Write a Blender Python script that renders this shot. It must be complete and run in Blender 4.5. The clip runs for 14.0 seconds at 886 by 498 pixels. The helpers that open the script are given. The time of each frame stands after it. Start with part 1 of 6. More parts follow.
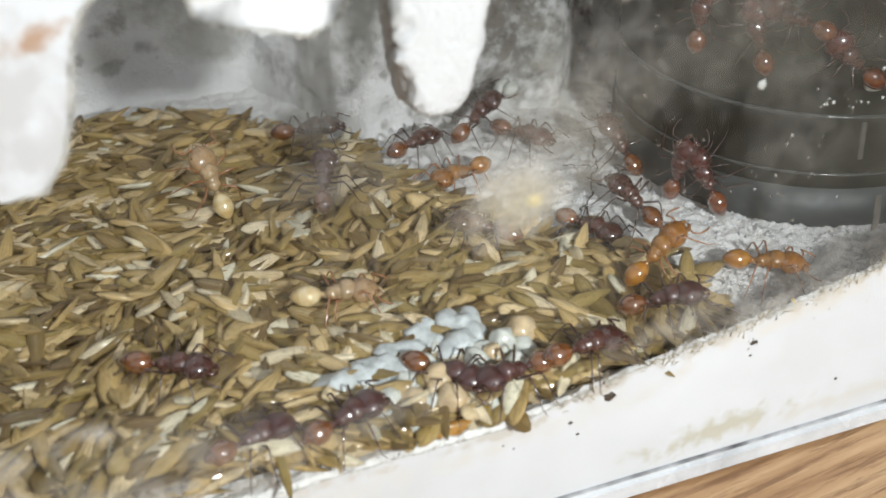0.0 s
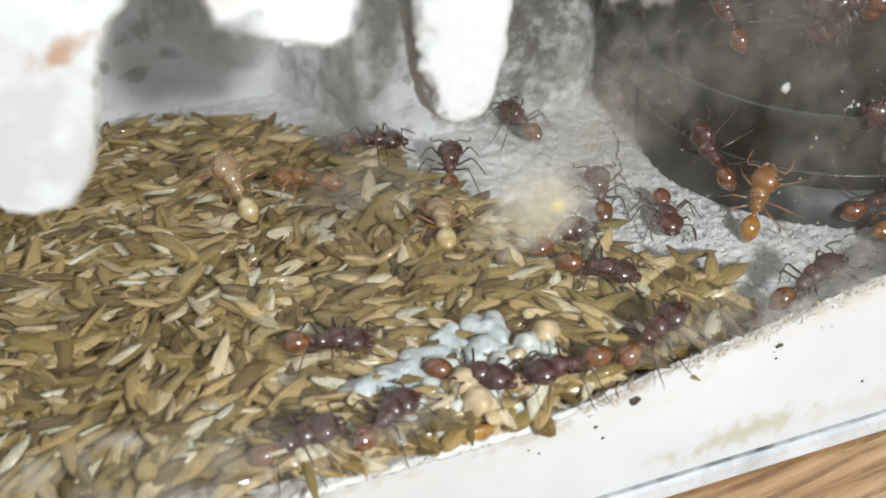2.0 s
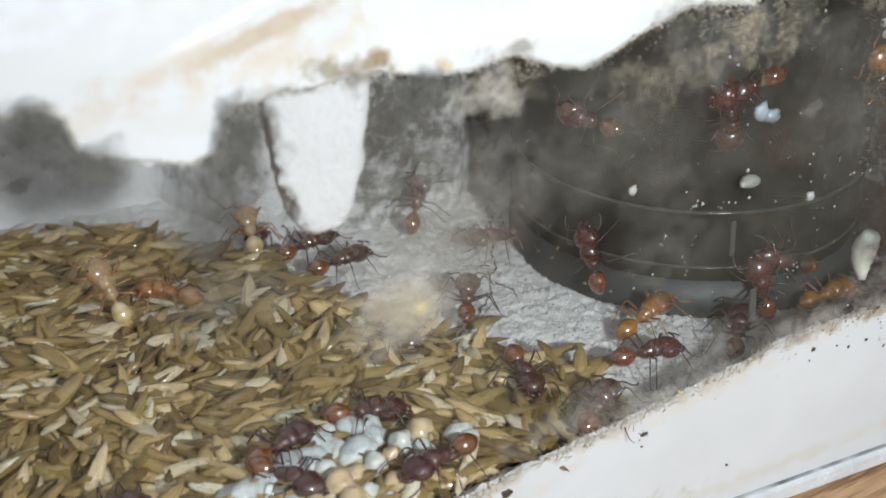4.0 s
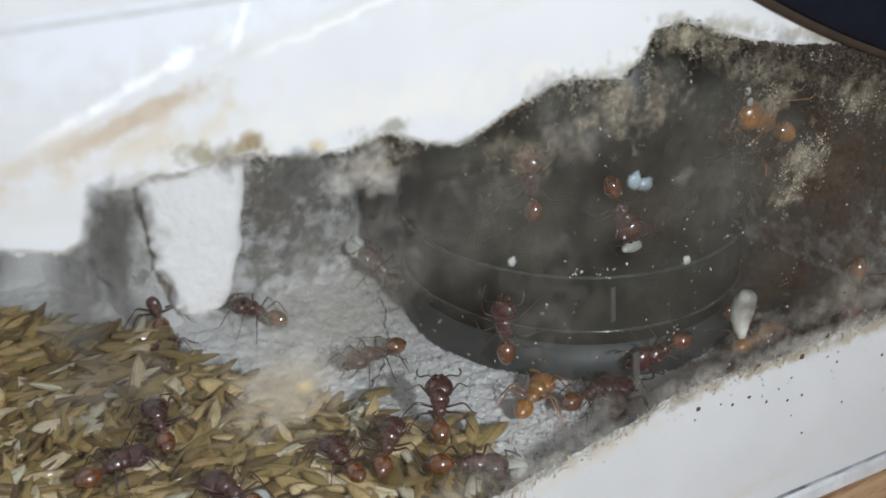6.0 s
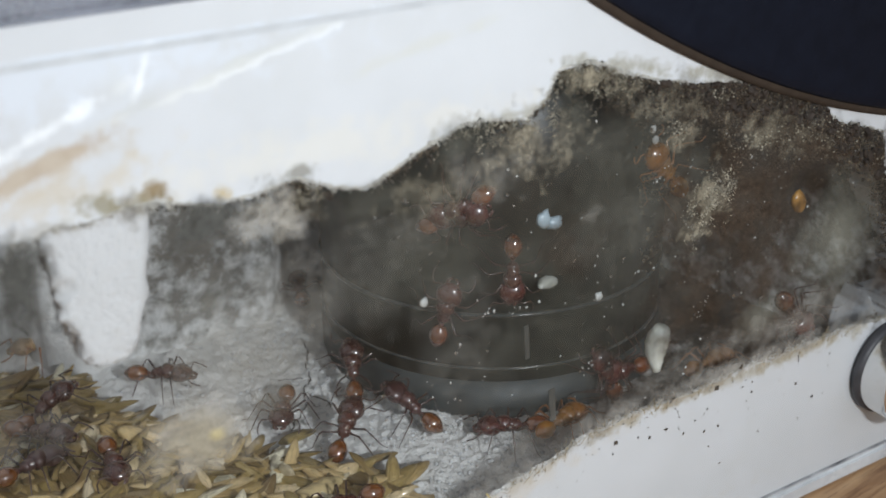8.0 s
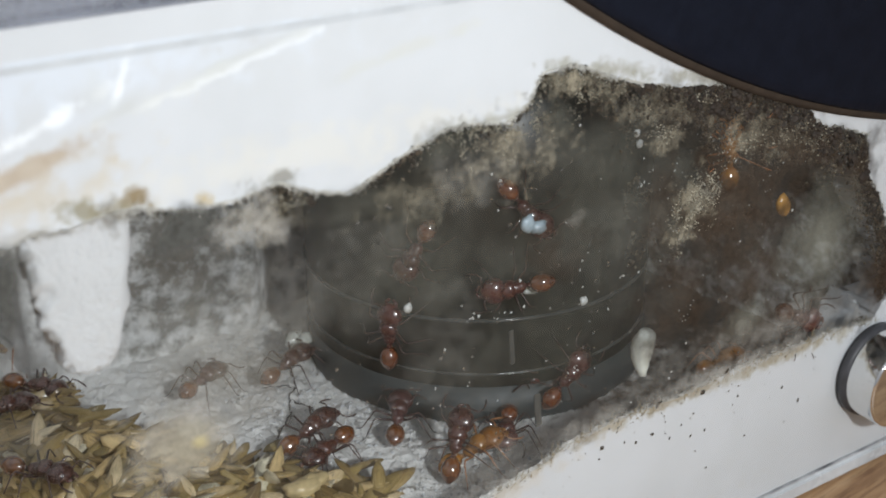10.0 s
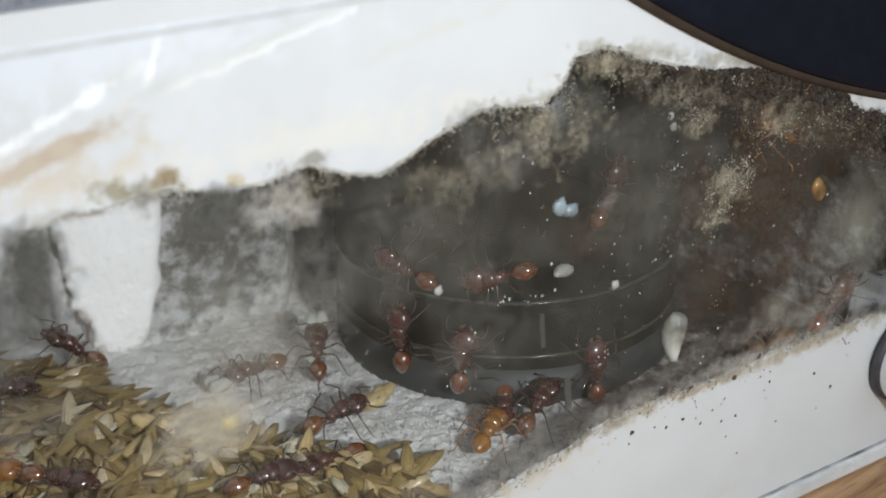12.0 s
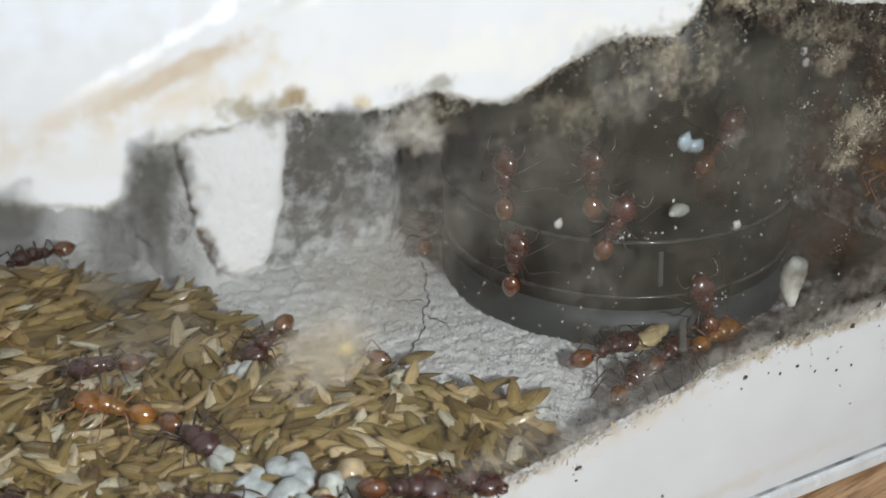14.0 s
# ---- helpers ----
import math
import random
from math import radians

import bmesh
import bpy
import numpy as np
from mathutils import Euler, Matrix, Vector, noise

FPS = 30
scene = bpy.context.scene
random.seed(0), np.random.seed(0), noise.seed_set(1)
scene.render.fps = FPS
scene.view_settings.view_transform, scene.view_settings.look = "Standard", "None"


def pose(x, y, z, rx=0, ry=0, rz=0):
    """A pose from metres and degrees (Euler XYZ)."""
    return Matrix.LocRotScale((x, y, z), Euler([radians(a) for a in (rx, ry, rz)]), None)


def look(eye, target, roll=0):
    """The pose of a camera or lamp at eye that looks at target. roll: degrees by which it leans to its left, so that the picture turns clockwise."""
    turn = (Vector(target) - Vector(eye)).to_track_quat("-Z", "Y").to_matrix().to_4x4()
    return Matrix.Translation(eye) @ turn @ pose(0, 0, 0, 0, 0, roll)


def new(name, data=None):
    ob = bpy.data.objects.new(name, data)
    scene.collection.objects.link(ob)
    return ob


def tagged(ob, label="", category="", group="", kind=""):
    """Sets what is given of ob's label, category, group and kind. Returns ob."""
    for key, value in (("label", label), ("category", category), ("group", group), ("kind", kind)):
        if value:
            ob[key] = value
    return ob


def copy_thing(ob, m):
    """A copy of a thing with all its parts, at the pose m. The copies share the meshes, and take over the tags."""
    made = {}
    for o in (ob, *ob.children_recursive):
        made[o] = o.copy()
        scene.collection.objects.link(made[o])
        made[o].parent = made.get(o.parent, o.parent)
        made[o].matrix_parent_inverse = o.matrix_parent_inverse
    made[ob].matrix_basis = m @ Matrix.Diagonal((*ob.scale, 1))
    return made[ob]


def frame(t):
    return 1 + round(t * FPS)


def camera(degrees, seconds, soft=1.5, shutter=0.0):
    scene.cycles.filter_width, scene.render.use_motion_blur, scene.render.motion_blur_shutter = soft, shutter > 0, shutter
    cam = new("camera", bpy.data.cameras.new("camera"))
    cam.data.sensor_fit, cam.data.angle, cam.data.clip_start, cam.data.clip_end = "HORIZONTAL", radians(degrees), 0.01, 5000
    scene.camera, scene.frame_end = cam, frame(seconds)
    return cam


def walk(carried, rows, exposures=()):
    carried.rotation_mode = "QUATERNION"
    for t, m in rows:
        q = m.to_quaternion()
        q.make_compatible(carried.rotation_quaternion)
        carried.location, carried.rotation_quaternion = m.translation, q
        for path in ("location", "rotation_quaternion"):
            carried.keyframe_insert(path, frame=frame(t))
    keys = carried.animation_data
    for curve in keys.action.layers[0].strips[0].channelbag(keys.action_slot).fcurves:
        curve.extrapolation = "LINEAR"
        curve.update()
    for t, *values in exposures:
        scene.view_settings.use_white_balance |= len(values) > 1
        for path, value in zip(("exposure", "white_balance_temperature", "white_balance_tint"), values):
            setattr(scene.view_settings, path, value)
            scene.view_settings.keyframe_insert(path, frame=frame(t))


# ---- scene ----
cam = camera(38.468, 14.0, soft=1.75)
cam.data.dof.use_dof, cam.data.dof.focus_distance, cam.data.dof.aperture_fstop = True, 0.136, 44.0
PATH = [
    (0, pose(-0.03179, -0.07858, 0.07449, 57.431, -0.031, -22.460)),
    (0.5, pose(-0.03234, -0.07754, 0.07408, 56.540, 0.233, -21.668)),
    (1, pose(-0.03204, -0.07715, 0.07389, 56.111, 0.773, -21.005)),
    (1.5, pose(-0.03217, -0.07776, 0.07450, 56.687, 0.646, -21.145)),
    (2, pose(-0.03166, -0.07859, 0.07517, 57.381, 0.897, -21.692)),
    (2.5, pose(-0.03154, -0.08009, 0.07641, 58.916, 0.590, -22.934)),
    (3, pose(-0.03107, -0.08098, 0.07715, 59.947, 0.347, -24.289)),
    (5.5, pose(-0.02745, -0.08476, 0.07952, 63.420, 0.400, -28.927)),
    (6, pose(-0.02727, -0.08438, 0.07980, 64.146, 0.223, -30.501)),
    (6.5, pose(-0.02694, -0.08489, 0.08014, 64.870, -0.147, -31.562)),
    (7, pose(-0.02654, -0.08552, 0.08048, 65.281, -0.007, -32.138)),
    (7.5, pose(-0.02604, -0.08589, 0.08053, 65.594, -0.021, -32.913)),
    (8, pose(-0.02530, -0.08600, 0.08087, 65.604, 0.214, -33.519)),
    (8.5, pose(-0.02510, -0.08630, 0.08082, 66.089, 0.321, -34.211)),
    (11, pose(-0.02471, -0.08568, 0.08038, 65.824, 0.286, -33.975)),
    (11.5, pose(-0.02483, -0.08569, 0.08042, 65.769, 0.404, -33.523)),
    (12, pose(-0.02466, -0.08522, 0.08039, 65.063, 0.417, -32.813)),
    (12.5, pose(-0.02500, -0.08393, 0.07981, 64.448, 0.350, -32.295)),
    (13, pose(-0.02593, -0.08356, 0.07964, 64.212, 0.107, -31.360)),
    (13.5, pose(-0.02587, -0.08223, 0.07844, 62.809, 0.429, -29.970)),
    (14, pose(-0.02700, -0.08238, 0.07833, 62.651, 0.339, -28.756)),
]
walk(cam, PATH, exposures=[(0.0, -0.03, 6400, 8), (0.5, 0.03, 6400, 8), (1.5, 0.03, 6400, 8), (2.5, -0.04, 6350, 8), (3.2, -0.14, 6300, 8), (5.3, -0.52, 6180, 9), (6.5, -0.62, 6160, 9), (8.5, -0.66, 6160, 9), (11.0, -0.60, 6340, 9), (13.0, -0.56, 6340, 8), (14.0, -0.50, 6360, 8)])

# ---- light ----
world = bpy.data.worlds.new("world")
scene.world = world
world.use_nodes = True
wt = world.node_tree
sky, rise = wt.nodes.new("ShaderNodeValToRGB"), wt.nodes.new("ShaderNodeSeparateXYZ")
turn = wt.nodes.new("ShaderNodeMapRange")
turn.inputs["From Min"].default_value = -1.0
wt.links.new(wt.nodes.new("ShaderNodeTexCoord").outputs["Generated"], rise.inputs[0])
wt.links.new(rise.outputs["Z"], turn.inputs["Value"])
wt.links.new(turn.outputs[0], sky.inputs[0])
sky.color_ramp.elements[0].color, sky.color_ramp.elements[1].color = (0.34, 0.33, 0.33, 1), (0.98, 1.0, 1.05, 1)
wt.links.new(sky.outputs[0], wt.nodes["Background"].inputs[0])
wt.nodes["Background"].inputs[1].default_value = 0.72
lamp = bpy.data.lights.new("lamp", "AREA")
lamp.shape, lamp.size, lamp.energy, lamp.color = "DISK", 0.011, 0.335, (0.97, 0.985, 1.0)
lamp_ob = new("lamp", lamp)
lamp_ob.matrix_world = look((0.024, -0.132, 0.087), (0.030, 0.020, 0.012))

# ---- materials ----
MM = 0.001


class Nodes:
    """A short way to write node materials."""

    def __init__(self, name):
        self.m = bpy.data.materials.new(name)
        self.m.use_nodes = True
        self.t = self.m.node_tree
        self.bsdf = self.t.nodes["Principled BSDF"]
        self.out = self.t.nodes["Material Output"]

    def add(self, kind, operation=None, vector_type=None, data_type=None, blend_type=None):
        n = self.t.nodes.new("ShaderNode" + kind)
        if operation:
            n.operation = operation
        if vector_type:
            n.vector_type = vector_type
        if data_type:
            n.data_type = data_type
        if blend_type:
            n.blend_type = blend_type
        return n

    def link(self, a, b):
        self.t.links.new(a, b)

    def coord(self):
        return self.add("TexCoord").outputs["Object"]

    def noise(self, scale, detail=4, rough=0.6, vec=None):
        n = self.add("TexNoise")
        n.inputs["Scale"].default_value, n.inputs["Detail"].default_value, n.inputs["Roughness"].default_value = scale, detail, rough
        self.link(vec or self.coord(), n.inputs["Vector"])
        return n.outputs["Fac"]

    def ramp(self, fac, *stops):
        n = self.add("ValToRGB")
        els = n.color_ramp.elements
        while len(els) < len(stops):
            els.new(0.5)
        for e, (p, c) in zip(els, stops):
            e.position, e.color = p, (*c, 1) if len(c) == 3 else c
        self.link(fac, n.inputs[0])
        return n.outputs[0]

    def span(self, fac, lo, hi, a=0.0, b=1.0):
        n = self.add("MapRange")
        for k, v in zip(("From Min", "From Max", "To Min", "To Max"), (lo, hi, a, b)):
            n.inputs[k].default_value = v
        self.link(fac, n.inputs["Value"])
        return n.outputs[0]

    def math(self, op, a, b):
        n = self.add("Math", operation=op)
        for i, v in enumerate((a, b)):
            if isinstance(v, (int, float)):
                n.inputs[i].default_value = v
            else:
                self.link(v, n.inputs[i])
        return n.outputs[0]

    def mix(self, fac, a, b, blend="MIX"):
        n = self.add("Mix", data_type="RGBA", blend_type=blend)
        for i, v in ((0, fac), (6, a), (7, b)):
            if isinstance(v, (int, float)):
                n.inputs[i].default_value = v
            elif isinstance(v, tuple):
                n.inputs[i].default_value = (*v, 1)
            else:
                self.link(v, n.inputs[i])
        return n.outputs[2]

    def spot(self, centre, radii, turn=0.0, ragged=0.35, scale=300, core=0.35):
        """1 in the middle of a soft ragged patch at centre (mm), 0 outside radii (mm); turned about y."""
        v = self.add("Mapping", vector_type="TEXTURE")
        v.inputs["Location"].default_value = [c * MM for c in centre]
        v.inputs["Rotation"].default_value = (0, radians(turn), 0)
        v.inputs["Scale"].default_value = [r * MM for r in radii]
        self.link(self.coord(), v.inputs["Vector"])
        d = self.add("VectorMath", operation="LENGTH")
        self.link(v.outputs[0], d.inputs[0])
        wob = self.span(self.noise(scale, 5), 0.3, 0.7, -ragged, ragged)
        return self.span(self.math("ADD", d.outputs["Value"], wob), 1.0, core)

    def schlick(self, least):
        """Mirror share of a clear sheet by its angle, the same from both sides."""
        w = self.add("LayerWeight")
        w.inputs["Blend"].default_value = 0.5
        return self.math("ADD", self.math("MULTIPLY", self.math("POWER", w.outputs["Facing"], 5.0), 0.9), least)

    def bump(self, height, strength=0.4, distance=0.0002, after=None):
        n = self.add("Bump")
        n.inputs["Strength"].default_value, n.inputs["Distance"].default_value = strength, distance
        self.link(height, n.inputs["Height"])
        if after:
            self.link(after, n.inputs["Normal"])
        return n.outputs[0]

    def done(self, color=None, rough=None, normal=None, **given):
        for sock, v in (("Base Color", color), ("Roughness", rough), ("Normal", normal)):
            if v is None:
                continue
            if isinstance(v, tuple):
                self.bsdf.inputs[sock].default_value = (*v, 1)
            elif isinstance(v, (int, float)):
                self.bsdf.inputs[sock].default_value = v
            else:
                self.link(v, self.bsdf.inputs[sock])
        for k, v in given.items():
            self.bsdf.inputs[k.replace("_", " ")].default_value = v
        return self.m


def plaster_material(name, stains_and_shading=(), grain=0.35, base=(0.76, 0.76, 0.765), damp=0.0):
    n = Nodes(name)
    c = n.mix(n.span(n.noise(90, 5), 0.35, 0.75), base, tuple(v * f for v, f in zip(base, (0.92, 0.92, 0.91))))
    c = n.mix(n.span(n.noise(38, 6, 0.7), 0.50, 0.72, 0, 0.45), c, tuple(v * f for v, f in zip(base, (0.84, 0.835, 0.80))))
    c = n.mix(n.span(n.noise(900, 3), 0.62, 0.85, 0, 0.35), c, (0.55, 0.53, 0.50))
    c = n.mix(n.span(n.noise(650, 2), 0.72, 0.78, 0, 0.5), c, (0.40, 0.38, 0.34))
    # real stains, and on the face also painted highlights and shade
    for centre, radii, turn, colour, amount in stains_and_shading:
        c = n.mix(n.math("MULTIPLY", n.spot(centre, radii, turn, 0.75 if amount < 0.88 else 0.35, 420, 0.2 if amount < 0.88 else 0.5), amount), c, colour)
    h = n.math("ADD", n.noise(2600, 4, 0.7), n.math("MULTIPLY", n.noise(500, 4), 1.5))
    return n.done(c, 0.85 - 0.3 * damp, n.bump(h, grain, 0.0006))


BROWN, BLACKISH, GREY = (0.36, 0.20, 0.10), (0.035, 0.030, 0.025), (0.16, 0.16, 0.15)
KHAKI = (0.22, 0.19, 0.10)
# dirt that has crept into the plaster along the chamber mouth
EDGE_DIRT = tuple(((x, 0, z), (r, 4, h), turn, colour, a) for x, z, r, h, turn, colour, a in (
    (-12, -1.2, 9, 1.0, 0, (0.50, 0.45, 0.38), 0.6), (6, -1.0, 8, 0.9, -3, (0.46, 0.42, 0.35), 0.6), (17, 1.2, 6, 0.9, -12, (0.42, 0.37, 0.30), 0.65), (28, 3.0, 6, 0.9, -10, (0.44, 0.40, 0.33), 0.65),
    (41, 5.4, 7, 0.9, -10, (0.46, 0.41, 0.33), 0.65), (53, 7.7, 7, 1.0, -8, (0.36, 0.31, 0.22), 0.7), (66, 8.2, 8, 1.0, 0, (0.33, 0.28, 0.20), 0.7), (84, 8.4, 10, 1.0, 0, (0.36, 0.31, 0.22), 0.7),
    (1.5, 45.2, 2.6, 1.1, 20, KHAKI, 0.75), (5.6, 45.4, 1.5, 1.1, 0, (0.24, 0.17, 0.08), 0.8), (18, 44.2, 2.4, 0.9, 0, (0.20, 0.19, 0.16), 0.75), (32, 45.2, 3.2, 0.9, -15, (0.22, 0.21, 0.18), 0.6), (-3.5, 44.2, 2.4, 0.8, 0, (0.40, 0.38, 0.34), 0.6)))
M_FACE = plaster_material("plaster_face", (
    # highlights painted as white streaks over a bluish-grey zone
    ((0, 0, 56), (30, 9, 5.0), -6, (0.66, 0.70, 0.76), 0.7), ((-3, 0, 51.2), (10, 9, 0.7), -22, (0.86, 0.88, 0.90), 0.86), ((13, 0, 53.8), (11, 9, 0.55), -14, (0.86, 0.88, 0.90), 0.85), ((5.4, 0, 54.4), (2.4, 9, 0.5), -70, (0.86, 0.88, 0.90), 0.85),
    ((8, 0, 52.6), (9, 9, 0.8), -14, (0.62, 0.62, 0.58), 0.4), ((12, 0, -1.6), (16, 4, 1.6), -6, (0.58, 0.56, 0.52), 0.5), ((-10, 0, -3), (14, 4, 2.0), 0, (0.60, 0.58, 0.54), 0.5), ((40, 0, 4.2), (16, 4, 1.2), -10, (0.60, 0.56, 0.50), 0.55),
    ((74, 0, 8.0), (26, 4, 1.1), 0, (0.40, 0.36, 0.27), 0.7), ((20, 0, 46), (24, 4, 2.4), 0, (0.70, 0.68, 0.62), 0.5), ((4.5, 0, 45.0), (2.4, 4, 1.2), 0, (0.34, 0.28, 0.18), 0.7),
    ((-3.2, 0, 48.8), (8, 9, 0.95), -17.5, (0.42, 0.325, 0.23), 0.88), ((-8, 0, 47.4), (15, 9, 1.8), -14, (0.53, 0.47, 0.385), 0.7), ((-2, 0, 46.6), (9, 9, 1.4), -8, (0.56, 0.50, 0.40), 0.6),
    ((-30, 0, 37), (9, 9, 8), 0, (0.48, 0.475, 0.475), 0.85), ((-9, 0, 43), (7, 9, 2.2), 0, (0.58, 0.575, 0.56), 0.6), ((-27, 0, 42.6), (2.6, 6, 1.0), -20, BROWN, 0.8), ((4.5, 0, 44.9), (2.2, 4, 1.0), 0, KHAKI, 0.7),
    ((10.9, 0, 44.1), (1.1, 3, 0.9), 0, (0.45, 0.33, 0.12), 0.75), ((30, 0, -8.2), (9, 4, 1.7), -3, (0.40, 0.36, 0.22), 0.6), ((50, 0, -8.6), (22, 4, 1.2), -2, (0.55, 0.52, 0.45), 0.5),
    # grey bands: soft shade next to the white streaks, put in as colour
    ((5.6, 0, 52.4), (2.6, 9, 1.0), -28, (0.55, 0.56, 0.55), 0.7), ((15, 0, 54.6), (9, 9, 0.6), -14, (0.56, 0.57, 0.55), 0.7), ((3.2, 0, 53.8), (1.6, 9, 1.5), -30, (0.60, 0.61, 0.60), 0.6), ((30, 0, 53.0), (9, 9, 0.7), -10, (0.60, 0.60, 0.55), 0.5), ((-14, 0, 49.8), (9, 9, 1.6), -14, (0.62, 0.63, 0.64), 0.5),
    *EDGE_DIRT, ((52, 0, 47.6), (8, 4, 1.0), 12, KHAKI, 0.55), ((66, 0, 44.4), (12, 4, 1.0), 10, KHAKI, 0.55), ((40, 0, 45.2), (7, 3, 0.8), 0, KHAKI, 0.5)), 0.10, (0.625, 0.64, 0.66))
# rib is darker brown in a band across its top
M_RIB = plaster_material("plaster_rib", (((0, 0, 44.5), (5, 4, 1.2), 0, (0.20, 0.17, 0.13), 0.7),), 0.5, (0.61, 0.62, 0.63))
# floor turns much darker brown towards the right and the rear
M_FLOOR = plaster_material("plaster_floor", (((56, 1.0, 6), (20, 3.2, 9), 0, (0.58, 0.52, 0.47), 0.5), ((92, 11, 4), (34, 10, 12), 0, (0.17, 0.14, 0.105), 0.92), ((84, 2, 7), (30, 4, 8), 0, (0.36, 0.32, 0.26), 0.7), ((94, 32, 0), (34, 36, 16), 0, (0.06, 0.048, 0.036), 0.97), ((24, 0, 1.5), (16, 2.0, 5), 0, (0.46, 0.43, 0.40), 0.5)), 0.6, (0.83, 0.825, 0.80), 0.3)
M_BACK = plaster_material("plaster_back", (
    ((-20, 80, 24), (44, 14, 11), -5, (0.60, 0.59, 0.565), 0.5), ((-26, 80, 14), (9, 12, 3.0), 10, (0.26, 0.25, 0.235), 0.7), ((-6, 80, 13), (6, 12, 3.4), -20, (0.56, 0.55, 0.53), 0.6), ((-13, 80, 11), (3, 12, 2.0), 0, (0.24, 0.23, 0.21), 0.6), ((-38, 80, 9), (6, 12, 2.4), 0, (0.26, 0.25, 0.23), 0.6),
    # includes a dark band high on the left wall
    ((-14, 80, 5), (2.2, 12, 1.4), 10, GREY, 0.5), ((-9, 80, 7), (1.6, 12, 1.0), 10, GREY, 0.5), ((-18, 80, 7), (1.4, 12, 1.2), 10, GREY, 0.5), ((8, 78, 4), (3, 12, 3), 10, GREY, 0.5), ((-30, 80, 6), (6, 12, 3), 10, GREY, 0.4), ((33, 58, 16), (17, 16, 28), 0, (0.20, 0.19, 0.165), 0.85), ((22, 58, 44), (18, 14, 14), 0, (0.16, 0.15, 0.13), 0.8), ((30, 58, 14), (7, 14, 6), 20, (0.24, 0.22, 0.19), 0.8), ((20, 58, 10), (5, 14, 4), 0, (0.28, 0.26, 0.23), 0.8), ((14, 58, 24), (4, 10, 3), 0, BLACKISH, 0.8), ((12, 66, 6), (1.0, 14, 0.8), 0, GREY, 0.7), ((9.5, 68, 3.4), (0.8, 14, 0.7), 0, GREY, 0.7), ((-14, 80, 33), (26, 14, 4), 0, BLACKISH, 0.5), ((2, 76, 18), (5, 10, 4), 0, GREY, 0.6),
    # near-black behind the jar and on most of the ceiling; dark brown right end
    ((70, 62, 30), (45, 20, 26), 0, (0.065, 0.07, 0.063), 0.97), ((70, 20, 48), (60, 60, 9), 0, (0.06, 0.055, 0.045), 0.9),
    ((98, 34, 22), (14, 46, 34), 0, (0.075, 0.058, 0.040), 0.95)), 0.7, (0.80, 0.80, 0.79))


def wood_material():
    n = Nodes("wood")
    v = n.add("Mapping", vector_type="TEXTURE")
    v.inputs["Rotation"].default_value = (0, 0, radians(7.2))
    v.inputs["Scale"].default_value = (1, 0.07, 1)
    n.link(n.coord(), v.inputs["Vector"])
    a = n.noise(22, 6, 0.65, v.outputs[0])
    b = n.noise(75, 6, 0.7, v.outputs[0])
    c = n.ramp(a, (0.30, (0.20, 0.10, 0.042)), (0.48, (0.36, 0.215, 0.105)), (0.60, (0.46, 0.30, 0.16)), (0.75, (0.31, 0.18, 0.085)))
    c = n.mix(n.span(b, 0.50, 0.62, 0, 0.8), c, (0.15, 0.07, 0.028))
    return n.done(c, 0.42, n.bump(b, 0.2, 0.0002))


def pane_material():
    """Clear acrylic: lets light through, shines by its angle, and carries a damp film in patches."""
    n = Nodes("clear_acrylic")
    n.t.nodes.remove(n.bsdf)
    clear, gloss = n.add("BsdfTransparent"), n.add("BsdfGlossy")
    clear.inputs[0].default_value = (0.985, 0.99, 0.985, 1)
    gloss.inputs["Roughness"].default_value = 0.03
    shine = n.schlick(0.022)
    under = clear
    for colour, dim, veil, patches in FILMS:
        film, layer = n.add("BsdfDiffuse"), n.add("MixShader")
        speck = n.math("ADD", n.span(n.noise(260, 4), 0.3, 0.7, 0, 0.5), n.span(n.noise(1500, 3, 0.7), 0.3, 0.7, 0, 0.5))
        n.link(n.mix(n.span(speck, 0.25, 0.75), tuple(c * dim for c in colour), tuple(c * 1.12 for c in colour)), film.inputs[0])
        lo, hi, scale, *ragged = veil
        amount = n.math("MULTIPLY", n.span(n.noise(scale, 5, 0.62), 0.32, 0.72, lo, hi), n.spot((48, 0, 25), (64, 9, 26), 0, 0.2, 60, 0.6))
        for centre, radii, turn, most in patches:
            amount = n.math("MAXIMUM", amount, n.math("MULTIPLY", n.spot(centre, radii, turn, *ragged), most))
        n.link(amount, layer.inputs[0]), n.link(under.outputs[0], layer.inputs[1]), n.link(film.outputs[0], layer.inputs[2])
        under = layer
    a, b = under, n.add("MixShader")
    n.link(shine, b.inputs[0]), n.link(a.outputs[0], b.inputs[1]), n.link(gloss.outputs[0], b.inputs[2])
    n.link(b.outputs[0], n.out.inputs[0])
    return n.m


